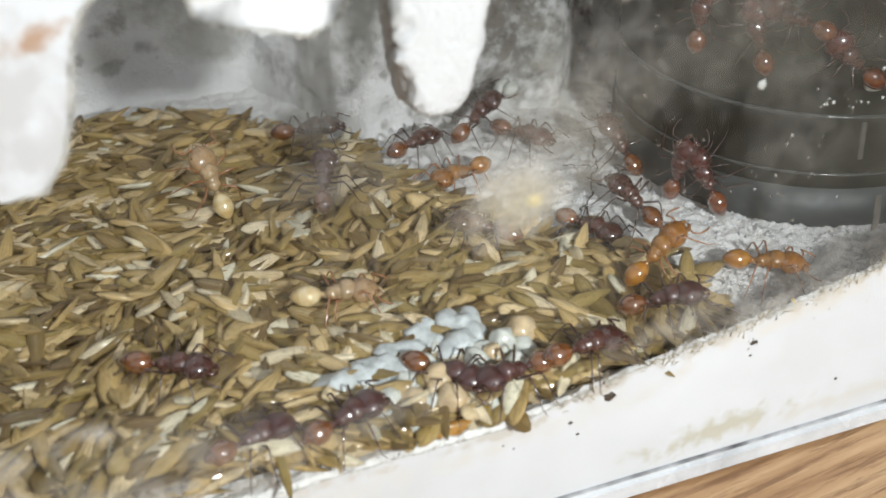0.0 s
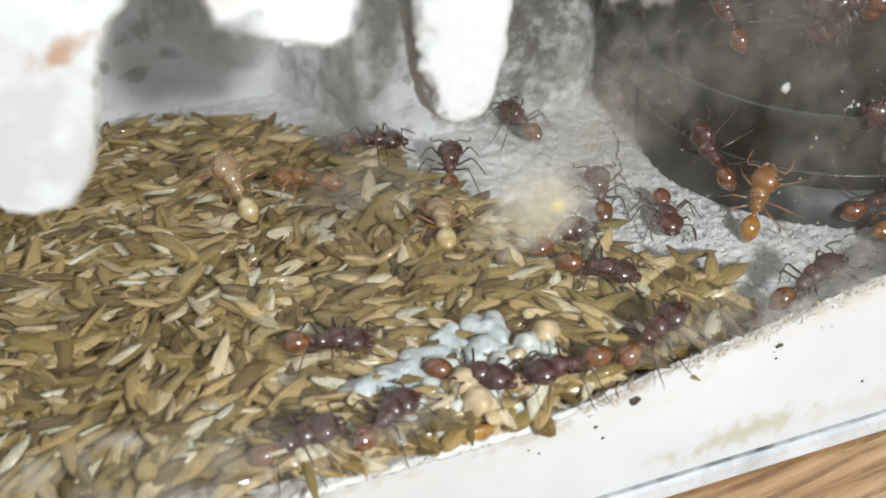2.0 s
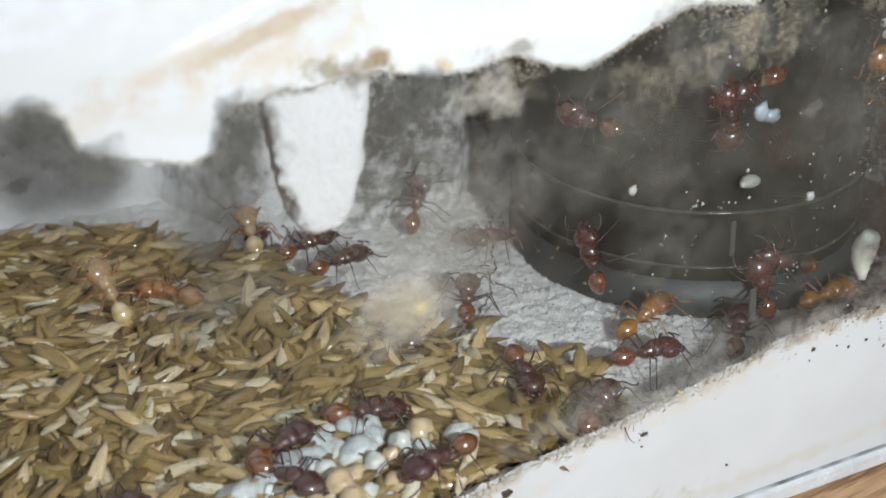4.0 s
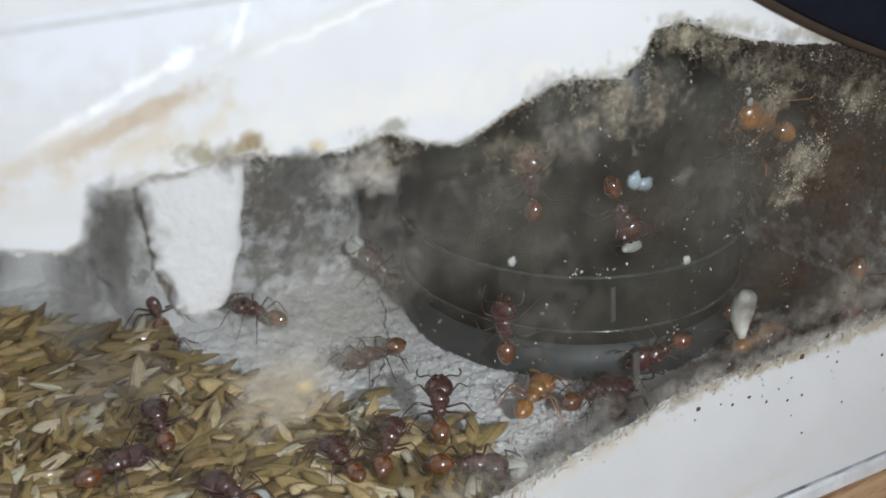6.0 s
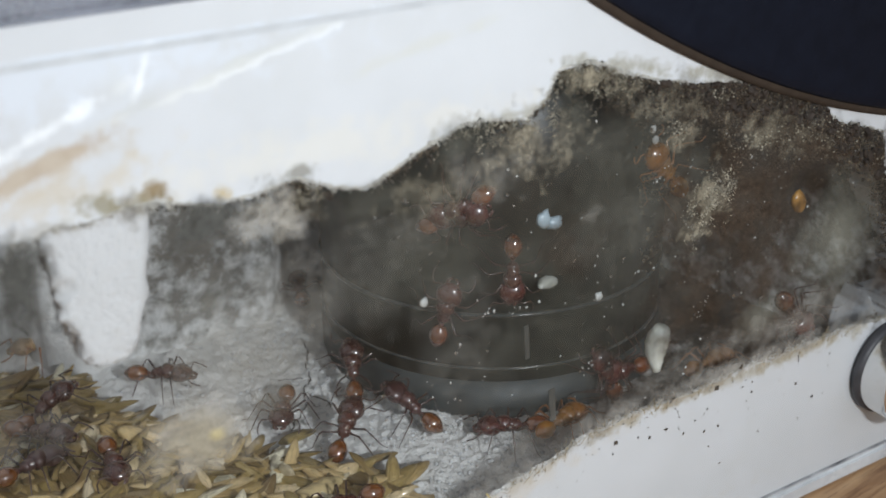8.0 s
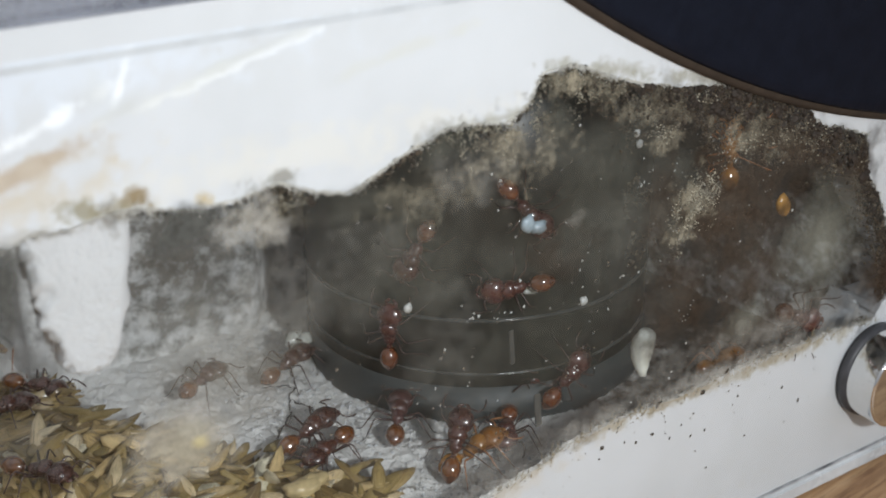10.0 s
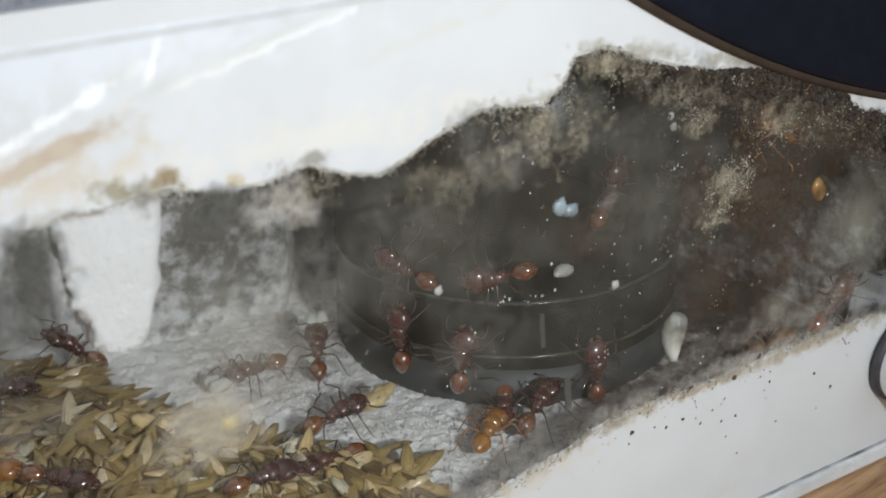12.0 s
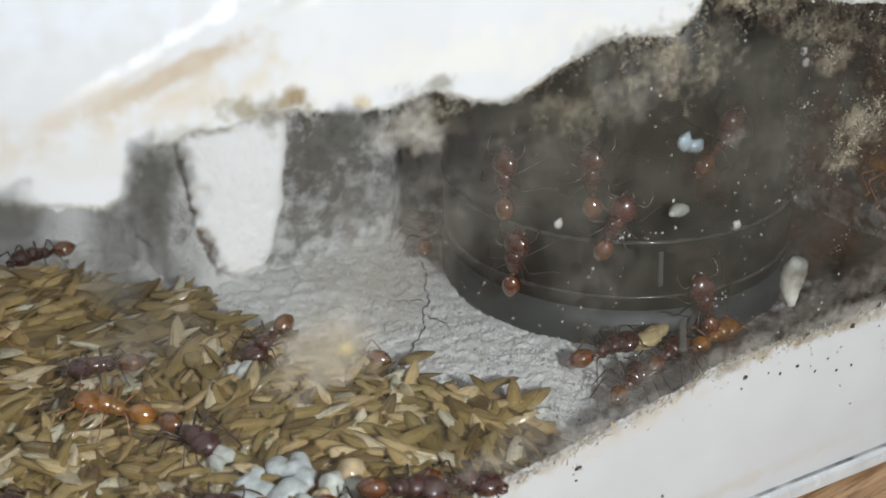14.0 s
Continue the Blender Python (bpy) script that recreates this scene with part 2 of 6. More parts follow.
# films on the pane: colour, how dark its dark specks are, veil (least, most, noise scale), and patches of centre, radii (mm), turn, strength
FILMS = (
    ((0.088, 0.090, 0.082), 0.6, (0.0, 0.0, 90, 0.55, 230, 0.3), (
        # dark patches left of the rib and close under the mouth's upper edge
        ((-5.4, 0, 40.6), (2.6, 3, 4.6), 18, 0.95), ((-8.8, 0, 35.8), (3.2, 3, 5.0), 12, 0.62), ((-16.2, 0, 41.0), (2.9, 3, 2.4), -10, 0.7), ((-19.8, 0, 44.8), (3.8, 3, 2.4), 30, 0.85), ((9.5, 0, 42.2), (3.6, 3, 2.4), 0, 0.85), ((10, 0, 36), (2.0, 3, 2.0), 0, 0.4))),
    ((0.088, 0.088, 0.072), 0.7, (0.0, 0.0, 90, 0.45, 200, -0.05), (
        ((52, 0, 38), (9, 4, 7), 0, 0.70), ((54, 0, 32), (14, 4, 12), 0, 0.58), ((40, 0, 31), (7, 4, 5), 0, 0.35), ((46, 0, 22), (16, 4, 9), 0, 0.38), ((46, 0, 44), (2.6, 3, 2.0), 30, 0.8), ((33, 0, 43.5), (3.5, 3, 1.8), -20, 0.9), ((25, 0, 40.5), (6, 3, 2), 0, 0.5), ((29, 0, 33), (11, 3, 8), 0, 0.5), ((9, 0, 35), (1.2, 3, 1.0), 0, 0.5))),
    ((0.058, 0.038, 0.024), 0.5, (0.0, 0.0, 90, 0.7, 260, -0.1), (
        ((70, 0, 29), (13, 4, 12), 0, 0.86), ((64, 0, 21), (8, 4, 8), 0, 0.74), ((74, 0, 20), (8, 4, 8), 0, 0.76), ((76, 0, 14), (16, 4, 4.5), 0, 0.62), ((97, 0, 14), (5, 4, 7), 0, 0.75), ((52, 0, 10.4), (10, 4, 2.4), -8, 0.42), ((30, 0, 6.0), (8, 4, 1.6), -12, 0.25), ((80, 0, 34), (10, 4, 5), 20, 0.8), ((68, 0, 40), (16, 3, 4.4), 14, 0.5), ((91, 0, 30), (3, 3, 6), 10, 0.75), ((46, 0, 30), (5, 3, 3.5), 0, 0.45), ((60, 0, 31), (4, 3, 7), 0, 0.5))),
    ((0.33, 0.295, 0.215), 0.25, (0.0, 0.02, 140, 1.0, 480, -0.1), (
        ((41, 0, 41.6), (7, 3, 3.6), 6, 0.60), ((16.0, 0, 41.4), (3.4, 3, 2.6), 0, 0.45), ((47.2, 0, 47.4), (3.2, 3, 1.7), 0, 0.8), ((52, 0, 45.4), (4.0, 3, 1.2), 10, 0.6), ((40.4, 0, 43.6), (3.6, 3, 1.4), 0, 0.7), ((58, 0, 42.6), (7, 3, 1.8), 12, 0.4), ((60, 0, 39.5), (2.6, 3, 2.0), 12, 0.7), ((74, 0, 37), (8, 3, 2.2), 20, 0.4), ((64, 0, 31), (3.2, 3, 4.0), 10, 0.75), ((70, 0, 37.6), (3, 3, 1.4), 20, 0.6), ((31, 0, 39.5), (6, 3, 2.6), 0, 0.35), ((7.6, 0, 23.2), (3.4, 3, 2.8), 10, 0.62), ((8.6, 0, 22.8), (0.9, 3, 0.8), 10, 0.6), ((4.6, 0, 44.6), (2.0, 3, 1.3), 0, 0.55))),
    ((0.55, 0.53, 0.475), 0.72, (0.0, 0.065, 60, 0.6, 380, -0.2), (
        ((7.0, 0, 23.4), (5.6, 3, 5.2), 20, 0.55), ((8.8, 0, 23.0), (2.2, 3, 2.0), 0, 0.66),
        ((13, 0, 33), (12, 3, 8), -10, 0.17), ((21, 0, 33), (9, 3, 9), 10, 0.08), ((15.2, 0, 41.0), (3.4, 3, 2.7), 10, 0.75), ((36, 0, 40.0), (6, 3, 3.2), 10, 0.22), ((26, 0, 36), (10, 3, 5), 0, 0.10), ((72, 0, 9.6), (26, 3, 1.9), 0, 0.5), ((52, 0, 9.2), (9, 3, 2.0), -8, 0.36), ((34, 0, 5.8), (12, 3, 1.7), -12, 0.45), ((-8, 0, 28), (7, 3, 3), 0, 0.15),
        ((-20, 0, 6), (14, 3, 4), 15, 0.22), ((-30, 0, 3), (16, 3, 5), 5, 0.30), ((-6, 0, 4), (9, 3, 2.5), -15, 0.20), ((-34, 0, 9.5), (5, 3, 2.6), 0, 0.45), ((-28.6, 0, 10.6), (2.6, 3, 1.1), 20, 0.55), ((-24, 0, 2.2), (6, 3, 1.8), 0, 0.8), ((-36, 0, 5), (5, 3, 2.6), 0, 0.55), ((-16, 0, 1.0), (5, 3, 1.2), 0, 0.6), ((-7, 0, 0.6), (4, 3, 1.0), 0, 0.5), ((25, 0, 6.5), (10, 3, 3.0), -12, 0.28),
        ((40, 0, 9), (9, 3, 3.0), -12, 0.22), ((78, 0, 12.5), (18, 3, 4.0), 0, 0.30), ((62, 0, 12), (10, 3, 3.4), -8, 0.24), ((33, 0, 24), (7, 3, 12), 0, 0.10), ((49, 0, 33.5), (2.0, 3, 1.0), 0, 0.3))),
    ((0.27, 0.27, 0.22), 0.8, (0.0, 0.0, 60, 0.25, 200, 0.1), (
        ((85.5, 0, 22), (7.5, 3, 9.5), 0, 0.50), ((74, 0, 15), (5, 3, 3), -20, 0.35))),
    ((0.22, 0.205, 0.17), 0.85, (0.0, 0.0, 60, 0.35, 240, 0.0), (
        ((11, 0, 28), (9, 3, 5.5), -15, 0.42), ((13.0, 0, 24.6), (4.2, 3, 2.6), 10, 0.40))),
    ((0.33, 0.30, 0.225), 0.85, (0.0, 0.0, 60, 0.30, 260, 0.15), (
        ((7.4, 0, 23.0), (4.6, 3, 4.0), 15, 0.80), ((3.4, 0, 22.0), (3.4, 3, 2.0), 0, 0.35))),
    ((0.55, 0.46, 0.21), 0.9, (0.0, 0.0, 60, 0.25, 500, 0.2), (
        ((8.7, 0, 22.9), (0.95, 3, 0.8), 10, 0.5),)))
M_PANE = pane_material()


def simple(name, colour, rough, vary=0.15, scale=800, bump=0.15, dist=0.0001, **given):
    n = Nodes(name)
    c = n.mix(n.span(n.noise(scale, 4), 0.3, 0.7), colour, tuple(v * (1 - vary) for v in colour))
    r = n.span(n.noise(scale * 2.3, 3), 0.3, 0.7, rough * 0.85, min(1, rough * 1.2))
    return n.done(c, r, n.bump(n.noise(scale * 1.7, 4), bump, dist), **given)


M_WOOD = wood_material()
M_EDGE = simple("acrylic_edge", (0.66, 0.68, 0.69), 0.25, 0.3, 140, 0.2, 0.0004)
M_SEAM = simple("grey_seam", (0.58, 0.60, 0.62), 0.6, 0.2, 300)
M_LID = simple("lid_plastic", (0.42, 0.45, 0.53), 0.3, 0.5, 160, 0.3, 0.0006)
M_CLOUDY = Nodes("cloudy_lid")
tr, mx = M_CLOUDY.add("BsdfTransparent"), M_CLOUDY.add("MixShader")
M_CLOUDY.link(M_CLOUDY.mix(M_CLOUDY.span(M_CLOUDY.noise(160, 5), 0.3, 0.7), (0.42, 0.45, 0.53), (0.20, 0.22, 0.27)), M_CLOUDY.bsdf.inputs["Base Color"])
M_CLOUDY.bsdf.inputs["Roughness"].default_value = 0.3
mx.inputs[0].default_value = 0.72
M_CLOUDY.link(M_CLOUDY.bsdf.outputs[0], mx.inputs[1]), M_CLOUDY.link(tr.outputs[0], mx.inputs[2]), M_CLOUDY.link(mx.outputs[0], M_CLOUDY.out.inputs[0])
M_CLOUDY = M_CLOUDY.m
M_SHEET = Nodes("clear_sheet")
tr, mx = M_SHEET.add("BsdfTransparent"), M_SHEET.add("MixShader")
M_SHEET.bsdf.inputs["Roughness"].default_value = 0.08
M_SHEET.link(M_SHEET.schlick(0.04), mx.inputs[0]), M_SHEET.link(tr.outputs[0], mx.inputs[1]), M_SHEET.link(M_SHEET.bsdf.outputs[0], mx.inputs[2]), M_SHEET.link(mx.outputs[0], M_SHEET.out.inputs[0])
M_SHEET = M_SHEET.m
M_BLACK = simple("black_plastic", (0.006, 0.008, 0.015), 0.5, 0.3, 400, 0.12, 0.0002, Specular_IOR_Level=0.12)
M_RUBBER = simple("brown_rubber", (0.045, 0.033, 0.024), 0.7, 0.3, 500, Specular_IOR_Level=0.2)
M_DARK = simple("magnet_shadow", (0.05, 0.05, 0.055), 0.5, 0.4, 700)
M_JOINT = simple("joint_gap", (0.52, 0.53, 0.54), 0.4, 0.9, 260)
M_STEEL = simple("polished_steel", (0.80, 0.80, 0.79), 0.09, 0.05, 900, 0.03, 0.00005, Metallic=1.0)
M_CUP = simple("smoky_plastic", (0.036, 0.039, 0.031), 0.4, 0.6, 60, 0.06, 0.0003)
M_CUP_RIM = simple("clear_rim", (0.075, 0.08, 0.077), 0.15, 0.4, 700, 0.2, 0.0002)
M_CUP_BAND = simple("bluish_band", (0.040, 0.049, 0.050), 0.5, 0.3, 150, 0.06, 0.0003)


def seed_material(per):
    """Husks in straw, tan, olive and grey-brown, veined along their length, some bleached."""
    n = Nodes("seed_husk_" + per)
    rnd = n.add("ObjectInfo").outputs["Random"] if per == "object" else n.add("NewGeometry").outputs["Random Per Island"]
    c = n.ramp(rnd, (0.0, (0.130, 0.078, 0.026)), (0.20, (0.255, 0.165, 0.050)), (0.36, (0.345, 0.250, 0.074)), (0.54, (0.470, 0.325, 0.115)), (0.70, (0.587, 0.408, 0.162)), (0.84, (0.740, 0.548, 0.267)), (0.93, (0.918, 0.763, 0.500)), (1.0, (0.920, 0.880, 0.673)))
    v = n.add("Mapping")
    v.inputs["Scale"].default_value = (1.1, 9, 1)
    n.link(n.add("TexCoord").outputs["UV"], v.inputs["Vector"])
    streak = n.noise(2.2, 3, 0.65, v.outputs[0])
    c = n.mix(n.span(n.noise(420, 4), 0.45, 0.75, 0, 0.45), c, (0.19, 0.15, 0.042))
    c = n.mix(n.span(streak, 0.53, 0.66, 0, 0.62), c, (0.11, 0.068, 0.024))
    c = n.mix(n.span(streak, 0.46, 0.34, 0, 0.35), c, (0.74, 0.64, 0.42))
    c = n.mix(n.span(n.noise(1500, 3), 0.60, 0.75, 0, 0.5), c, (0.09, 0.06, 0.03))
    return n.done(c, n.span(streak, 0.3, 0.7, 0.20, 0.48), n.bump(streak, 0.9, 0.0003), Coat_Weight=0.5, Coat_Roughness=0.10)


M_SEED, M_SEED_BED = seed_material("object"), seed_material("bed")


M_GAP_SHADE = simple("chaff", (0.085, 0.058, 0.026), 0.8, 0.6, 900, 0.8, 0.0006)


def grain_material():
    n = Nodes("mould_grain")
    c = n.ramp(n.add("NewGeometry").outputs["Random Per Island"], (0.0, (0.010, 0.008, 0.006)), (0.38, (0.034, 0.025, 0.016)), (0.66, (0.066, 0.050, 0.032)), (0.92, (0.105, 0.083, 0.052)), (0.99, (0.17, 0.145, 0.10)), (1.0, (0.34, 0.31, 0.25)))
    return n.done(c, 0.6, n.bump(n.noise(3000, 3), 0.4, 0.0002))


M_GRAIN = grain_material()
M_CLOT = simple("mould_clot", (0.034, 0.022, 0.013), 0.75, 0.7, 700, 0.6, 0.0004)
M_FUZZ = simple("plaster_fuzz", (0.66, 0.64, 0.58), 0.8, 0.5, 600, 0.3, 0.0002)
M_PALE_GRAIN = simple("pale_grain", (0.46, 0.42, 0.32), 0.7, 0.85, 500, 0.4, 0.0002)

# ---- building helpers (millimetres in, metres out) ----


def part(name, bm, material, parent=None, label="", smooth=True):
    """Links a bmesh, drawn in millimetres, as one mesh object under a thing or part."""
    bmesh.ops.scale(bm, vec=(MM, MM, MM), verts=bm.verts)
    me = bpy.data.meshes.new(name)
    bm.to_mesh(me)
    bm.free()
    me.materials.append(material)
    if smooth:
        me.shade_smooth()
    ob = new(name, me)
    ob.parent = parent
    return tagged(ob, label)


def empty(name, at=(0, 0, 0)):
    ob = new(name)
    ob.location = [v * MM for v in at]
    ob.empty_display_size = 0.002
    return ob


def nz(x, y, z, s, seed=0.0):
    return noise.noise((x * s + seed, y * s + seed * 0.7, z * s - seed))


def box(bm, lo, hi, bevel=0.0):
    r = bmesh.ops.create_cube(bm, size=1)
    vs = r["verts"]
    for v in vs:
        v.co = [(a + b) / 2 + c * (b - a) for a, b, c in zip(lo, hi, v.co)]
    if bevel:
        es = {e for v in vs for e in v.link_edges}
        bmesh.ops.bevel(bm, geom=list(es), offset=bevel, segments=2, affect="EDGES")


def grid(bm, nu, nv, f):
    rows = [[bm.verts.new(f(i / nu, j / nv)) for j in range(nv + 1)] for i in range(nu + 1)]
    for i in range(nu):
        for j in range(nv):
            bm.faces.new((rows[i][j], rows[i + 1][j], rows[i + 1][j + 1], rows[i][j + 1]))
    return rows


def tube(bm, pts, radii, sides=6, cap=True):
    """A tapered tube along pts."""
    pts = [Vector(p) for p in pts]
    rings, up = [], Vector((0.13, 0.21, 0.97))
    for i, p in enumerate(pts):
        d = (pts[min(i + 1, len(pts) - 1)] - pts[max(i - 1, 0)]).normalized()
        a = d.cross(up)
        a = a.normalized() if a.length > 1e-4 else Vector((1, 0, 0))
        b = d.cross(a)
        rings.append([bm.verts.new(p + (a * math.cos(k * math.tau / sides) + b * math.sin(k * math.tau / sides)) * radii[i]) for k in range(sides)])
    for r, s in zip(rings, rings[1:]):
        for k in range(sides):
            bm.faces.new((r[k], r[(k + 1) % sides], s[(k + 1) % sides], s[k]))
    if cap:
        bm.faces.new(rings[0][::-1])
        bm.faces.new(rings[-1])


def lump(bm, at, radii, rough=0.0, seed=0.0, sub=2, turn=None):
    """A rounded uneven body."""
    r = bmesh.ops.create_icosphere(bm, subdivisions=sub, radius=1)
    for v in r["verts"]:
        c = v.co * (1 + rough * nz(*v.co, 1.7, seed))
        c = Vector((c.x * radii[0], c.y * radii[1], c.z * radii[2]))
        v.co = (turn @ c if turn else c) + Vector(at)


def loop_points(corners, step, wobble, seed):
    """A closed outline through the corners, subdivided and roughened."""
    pts = []
    for a, b in zip(corners, corners[1:] + corners[:1]):
        n = max(1, int(math.dist(a, b) / step))
        for k in range(n):
            x, z = a[0] + (b[0] - a[0]) * k / n, a[1] + (b[1] - a[1]) * k / n
            w = wobble * (0.5 * nz(x, 0, z, 0.55, seed) + 0.55 * nz(x, 3, z, 1.3, seed) + 0.5 * nz(x, 6, z, 2.8, seed))
            pts.append((x + w, z + w * nz(x, 9, z, 0.8, seed) * 2 + 0.5 * wobble * nz(z, x, 5, 1.3, seed)))
    return pts


# ---- the table ----
bm = bmesh.new()
grid(bm, 60, 60, lambda u, v: (-700 + 1400 * u, -700 + 1400 * v, -13.6))
tagged(part("table_top", bm, M_WOOD), "reddish-brown wooden table top with dark grain", "table", kind="structure")

# ---- plaster block of the nest ----
LOWER = [(-60, -2), (-45, -2), (-30, -2), (-20, -1.5), (-8.9, -0.7), (-0.5, -0.7), (7, -0.6), (12.7, 0.6), (18.5, 1.8), (24.4, 2.8), (30.8, 3.9), (37, 5), (44, 6.3), (50, 8), (56, 8.4), (64, 8.2), (72, 8.8), (82, 8.7), (91, 8.7), (97, 8.1)]
UPPER = [(100, 12), (98, 20), (95, 25.5), (92.1, 28.9), (91.4, 33.6), (84.8, 35.8), (82.0, 37.2), (80.2, 39.2), (77, 41.0), (72, 42.6), (67.0, 43.6), (60.8, 44.5), (56.2, 45.5), (51.9, 47), (47.6, 48.9), (43.8, 48.5), (42.6, 46), (40.1, 44.6), (36.4, 45.2), (34, 45.4), (29.9, 44.1), (27.1, 42.9), (23.7, 41.6), (20.5, 42.5), (17.4, 43.9), (13.4, 43.3), (9.5, 43.4), (5.8, 44.4), (3.0, 44.6), (0.5, 44.0), (-2.0, 44.4), (-4.2, 43.8), (-5.4, 43.7), (-6.4, 42.1), (-7.3, 40.6), (-9.5, 39.9), (-12.3, 40.8), (-15, 41.4), (-16.9, 42.3), (-17.7, 45), (-19.4, 46.1), (-22, 45.7), (-23.9, 44.1), (-25, 41.8), (-25.6, 37.3), (-26.7, 33.6), (-28.3, 31.6), (-31, 31.4), (-34, 33), (-38, 40), (-60, 42)]
outline = loop_points(LOWER + UPPER, 0.35, 0.6, 4.0)


def plaster_front():
    """The plaster that lies against the pane: a face with the chamber's mouth cut through it, rounded over into the chamber."""
    bm = bmesh.new()
    frame_pts = [(-110, -11.0), (130, -11.0), (130, 57.1), (-110, 57.1)]
    outer = [bm.verts.new((x, 0.1, z)) for x, z in frame_pts]
    n = len(outline)
    ring, rings = [], []
    for depth, grow in ((0.1, 0.0), (0.5, 0.12), (1.4, 0.5), (3.0, 1.0), (5.5, 1.5), (9.0, 2.2)):
        ring = []
        for i in range(n):
            (x0, z0), (x, z), (x1, z1) = outline[i - 1], outline[i], outline[(i + 1) % n]
            tx, tz = x1 - x0, z1 - z0
            l = math.hypot(tx, tz) or 1
            g = grow * (1 + 0.8 * nz(x, depth, z, 0.35, 2.0)) if z > 12 or x > 97 else max(0.0, depth - 0.4) * 1.4
            ring.append(bm.verts.new((x + tz / l * g, depth + (0.15 * nz(x, z, depth, 1.1) if grow else 0.0), z - tx / l * g)))
        rings.append(ring)
    es = [bm.edges.new((a, b)) for a, b in zip(outer, outer[1:] + outer[:1])]
    mouth = [bm.edges.new((rings[0][i], rings[0][(i + 1) % n])) for i in range(n)]
    es += mouth
    for e in mouth:
        e.smooth = False
    bmesh.ops.triangle_fill(bm, edges=es, use_beauty=True, use_dissolve=False)
    for a, b in zip(rings, rings[1:]):
        for i in range(n):
            j = (i + 1) % n
            bm.faces.new((a[i], a[j], b[j], b[i]))
    bmesh.ops.recalc_face_normals(bm, faces=bm.faces)
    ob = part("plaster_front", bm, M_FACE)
    for f in ob.data.polygons:
        f.use_smooth = abs(f.normal.y) < 0.999
    return tagged(ob, "white plaster face pressed against the pane, ragged and stained along its edges", "plaster wall", kind="structure")


plaster_front()


def lower_edge(x):
    for (a, za), (b, zb) in zip(LOWER, LOWER[1:]):
        if a <= x <= b:
            return za + (zb - za) * (x - a) / (b - a)
    return LOWER[0][1] if x < 0 else LOWER[-1][1]


def floor_z(x, y):
    """Height of the chamber floor: it climbs to the pane's lower edge of plaster."""
    e = lower_edge(x)
    k = max(0.0, 1 - y / (6.5 + 2.0 * nz(x, 0, 0, 0.2))) ** 1.9
    return e * k + (1 - k) * (-0.3 + 0.5 * nz(x, y, 0, 0.11)) + 0.30 * nz(x, y, 1, 0.6) + 0.32 * nz(x, y, 2, 1.4) + 0.20 * nz(x, y, 3, 2.7) + (0.85 * max(0.0, 1 - y / 2.2) if x > -25 else 0.0)


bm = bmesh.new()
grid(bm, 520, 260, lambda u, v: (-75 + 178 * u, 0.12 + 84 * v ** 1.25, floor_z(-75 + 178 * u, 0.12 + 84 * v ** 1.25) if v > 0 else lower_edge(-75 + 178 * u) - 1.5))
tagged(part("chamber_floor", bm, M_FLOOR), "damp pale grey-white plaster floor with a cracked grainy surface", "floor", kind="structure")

BACK = [(-80, 80), (-30, 80), (4, 78.5), (9, 72), (10.5, 61), (14, 57.8), (34, 58.8), (41, 59), (46, 64), (64, 67), (88, 60), (97, 44), (99, 25), (101, 4)]


def back_at(u):
    ls = [math.dist(a, b) for a, b in zip(BACK, BACK[1:])]
    d = u * sum(ls)
    for (a, b), l in zip(zip(BACK, BACK[1:]), ls):
        if d <= l:
            return a[0] + (b[0] - a[0]) * d / l, a[1] + (b[1] - a[1]) * d / l
        d -= l
    return BACK[-1]


def back_point(u, v):
    x, y = back_at(u)
    z = -2 + 54 * v
    w = 2.2 * nz(x, y, z, 0.09) + 0.9 * nz(x, y, z, 0.3, 3) + 0.25 * nz(x, y, z, 1.1, 5)
    return (x + w * 0.3, y - 1.5 + w + (9.0 * v if x < 6 else 3.0 * v * v), z)


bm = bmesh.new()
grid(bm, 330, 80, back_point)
tagged(part("chamber_back_wall", bm, M_BACK), "rough grey plaster back wall with stains and dark patches, darkest behind the jar", "plaster wall", kind="structure")

# ceiling begins at x 30, leaving the left open to light from above
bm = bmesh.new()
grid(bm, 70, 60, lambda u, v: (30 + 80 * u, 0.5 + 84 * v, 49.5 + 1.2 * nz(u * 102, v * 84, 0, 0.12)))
tagged(part("ceiling", bm, M_BACK), "rough plaster chamber ceiling, nearly black", "ceiling", kind="structure")


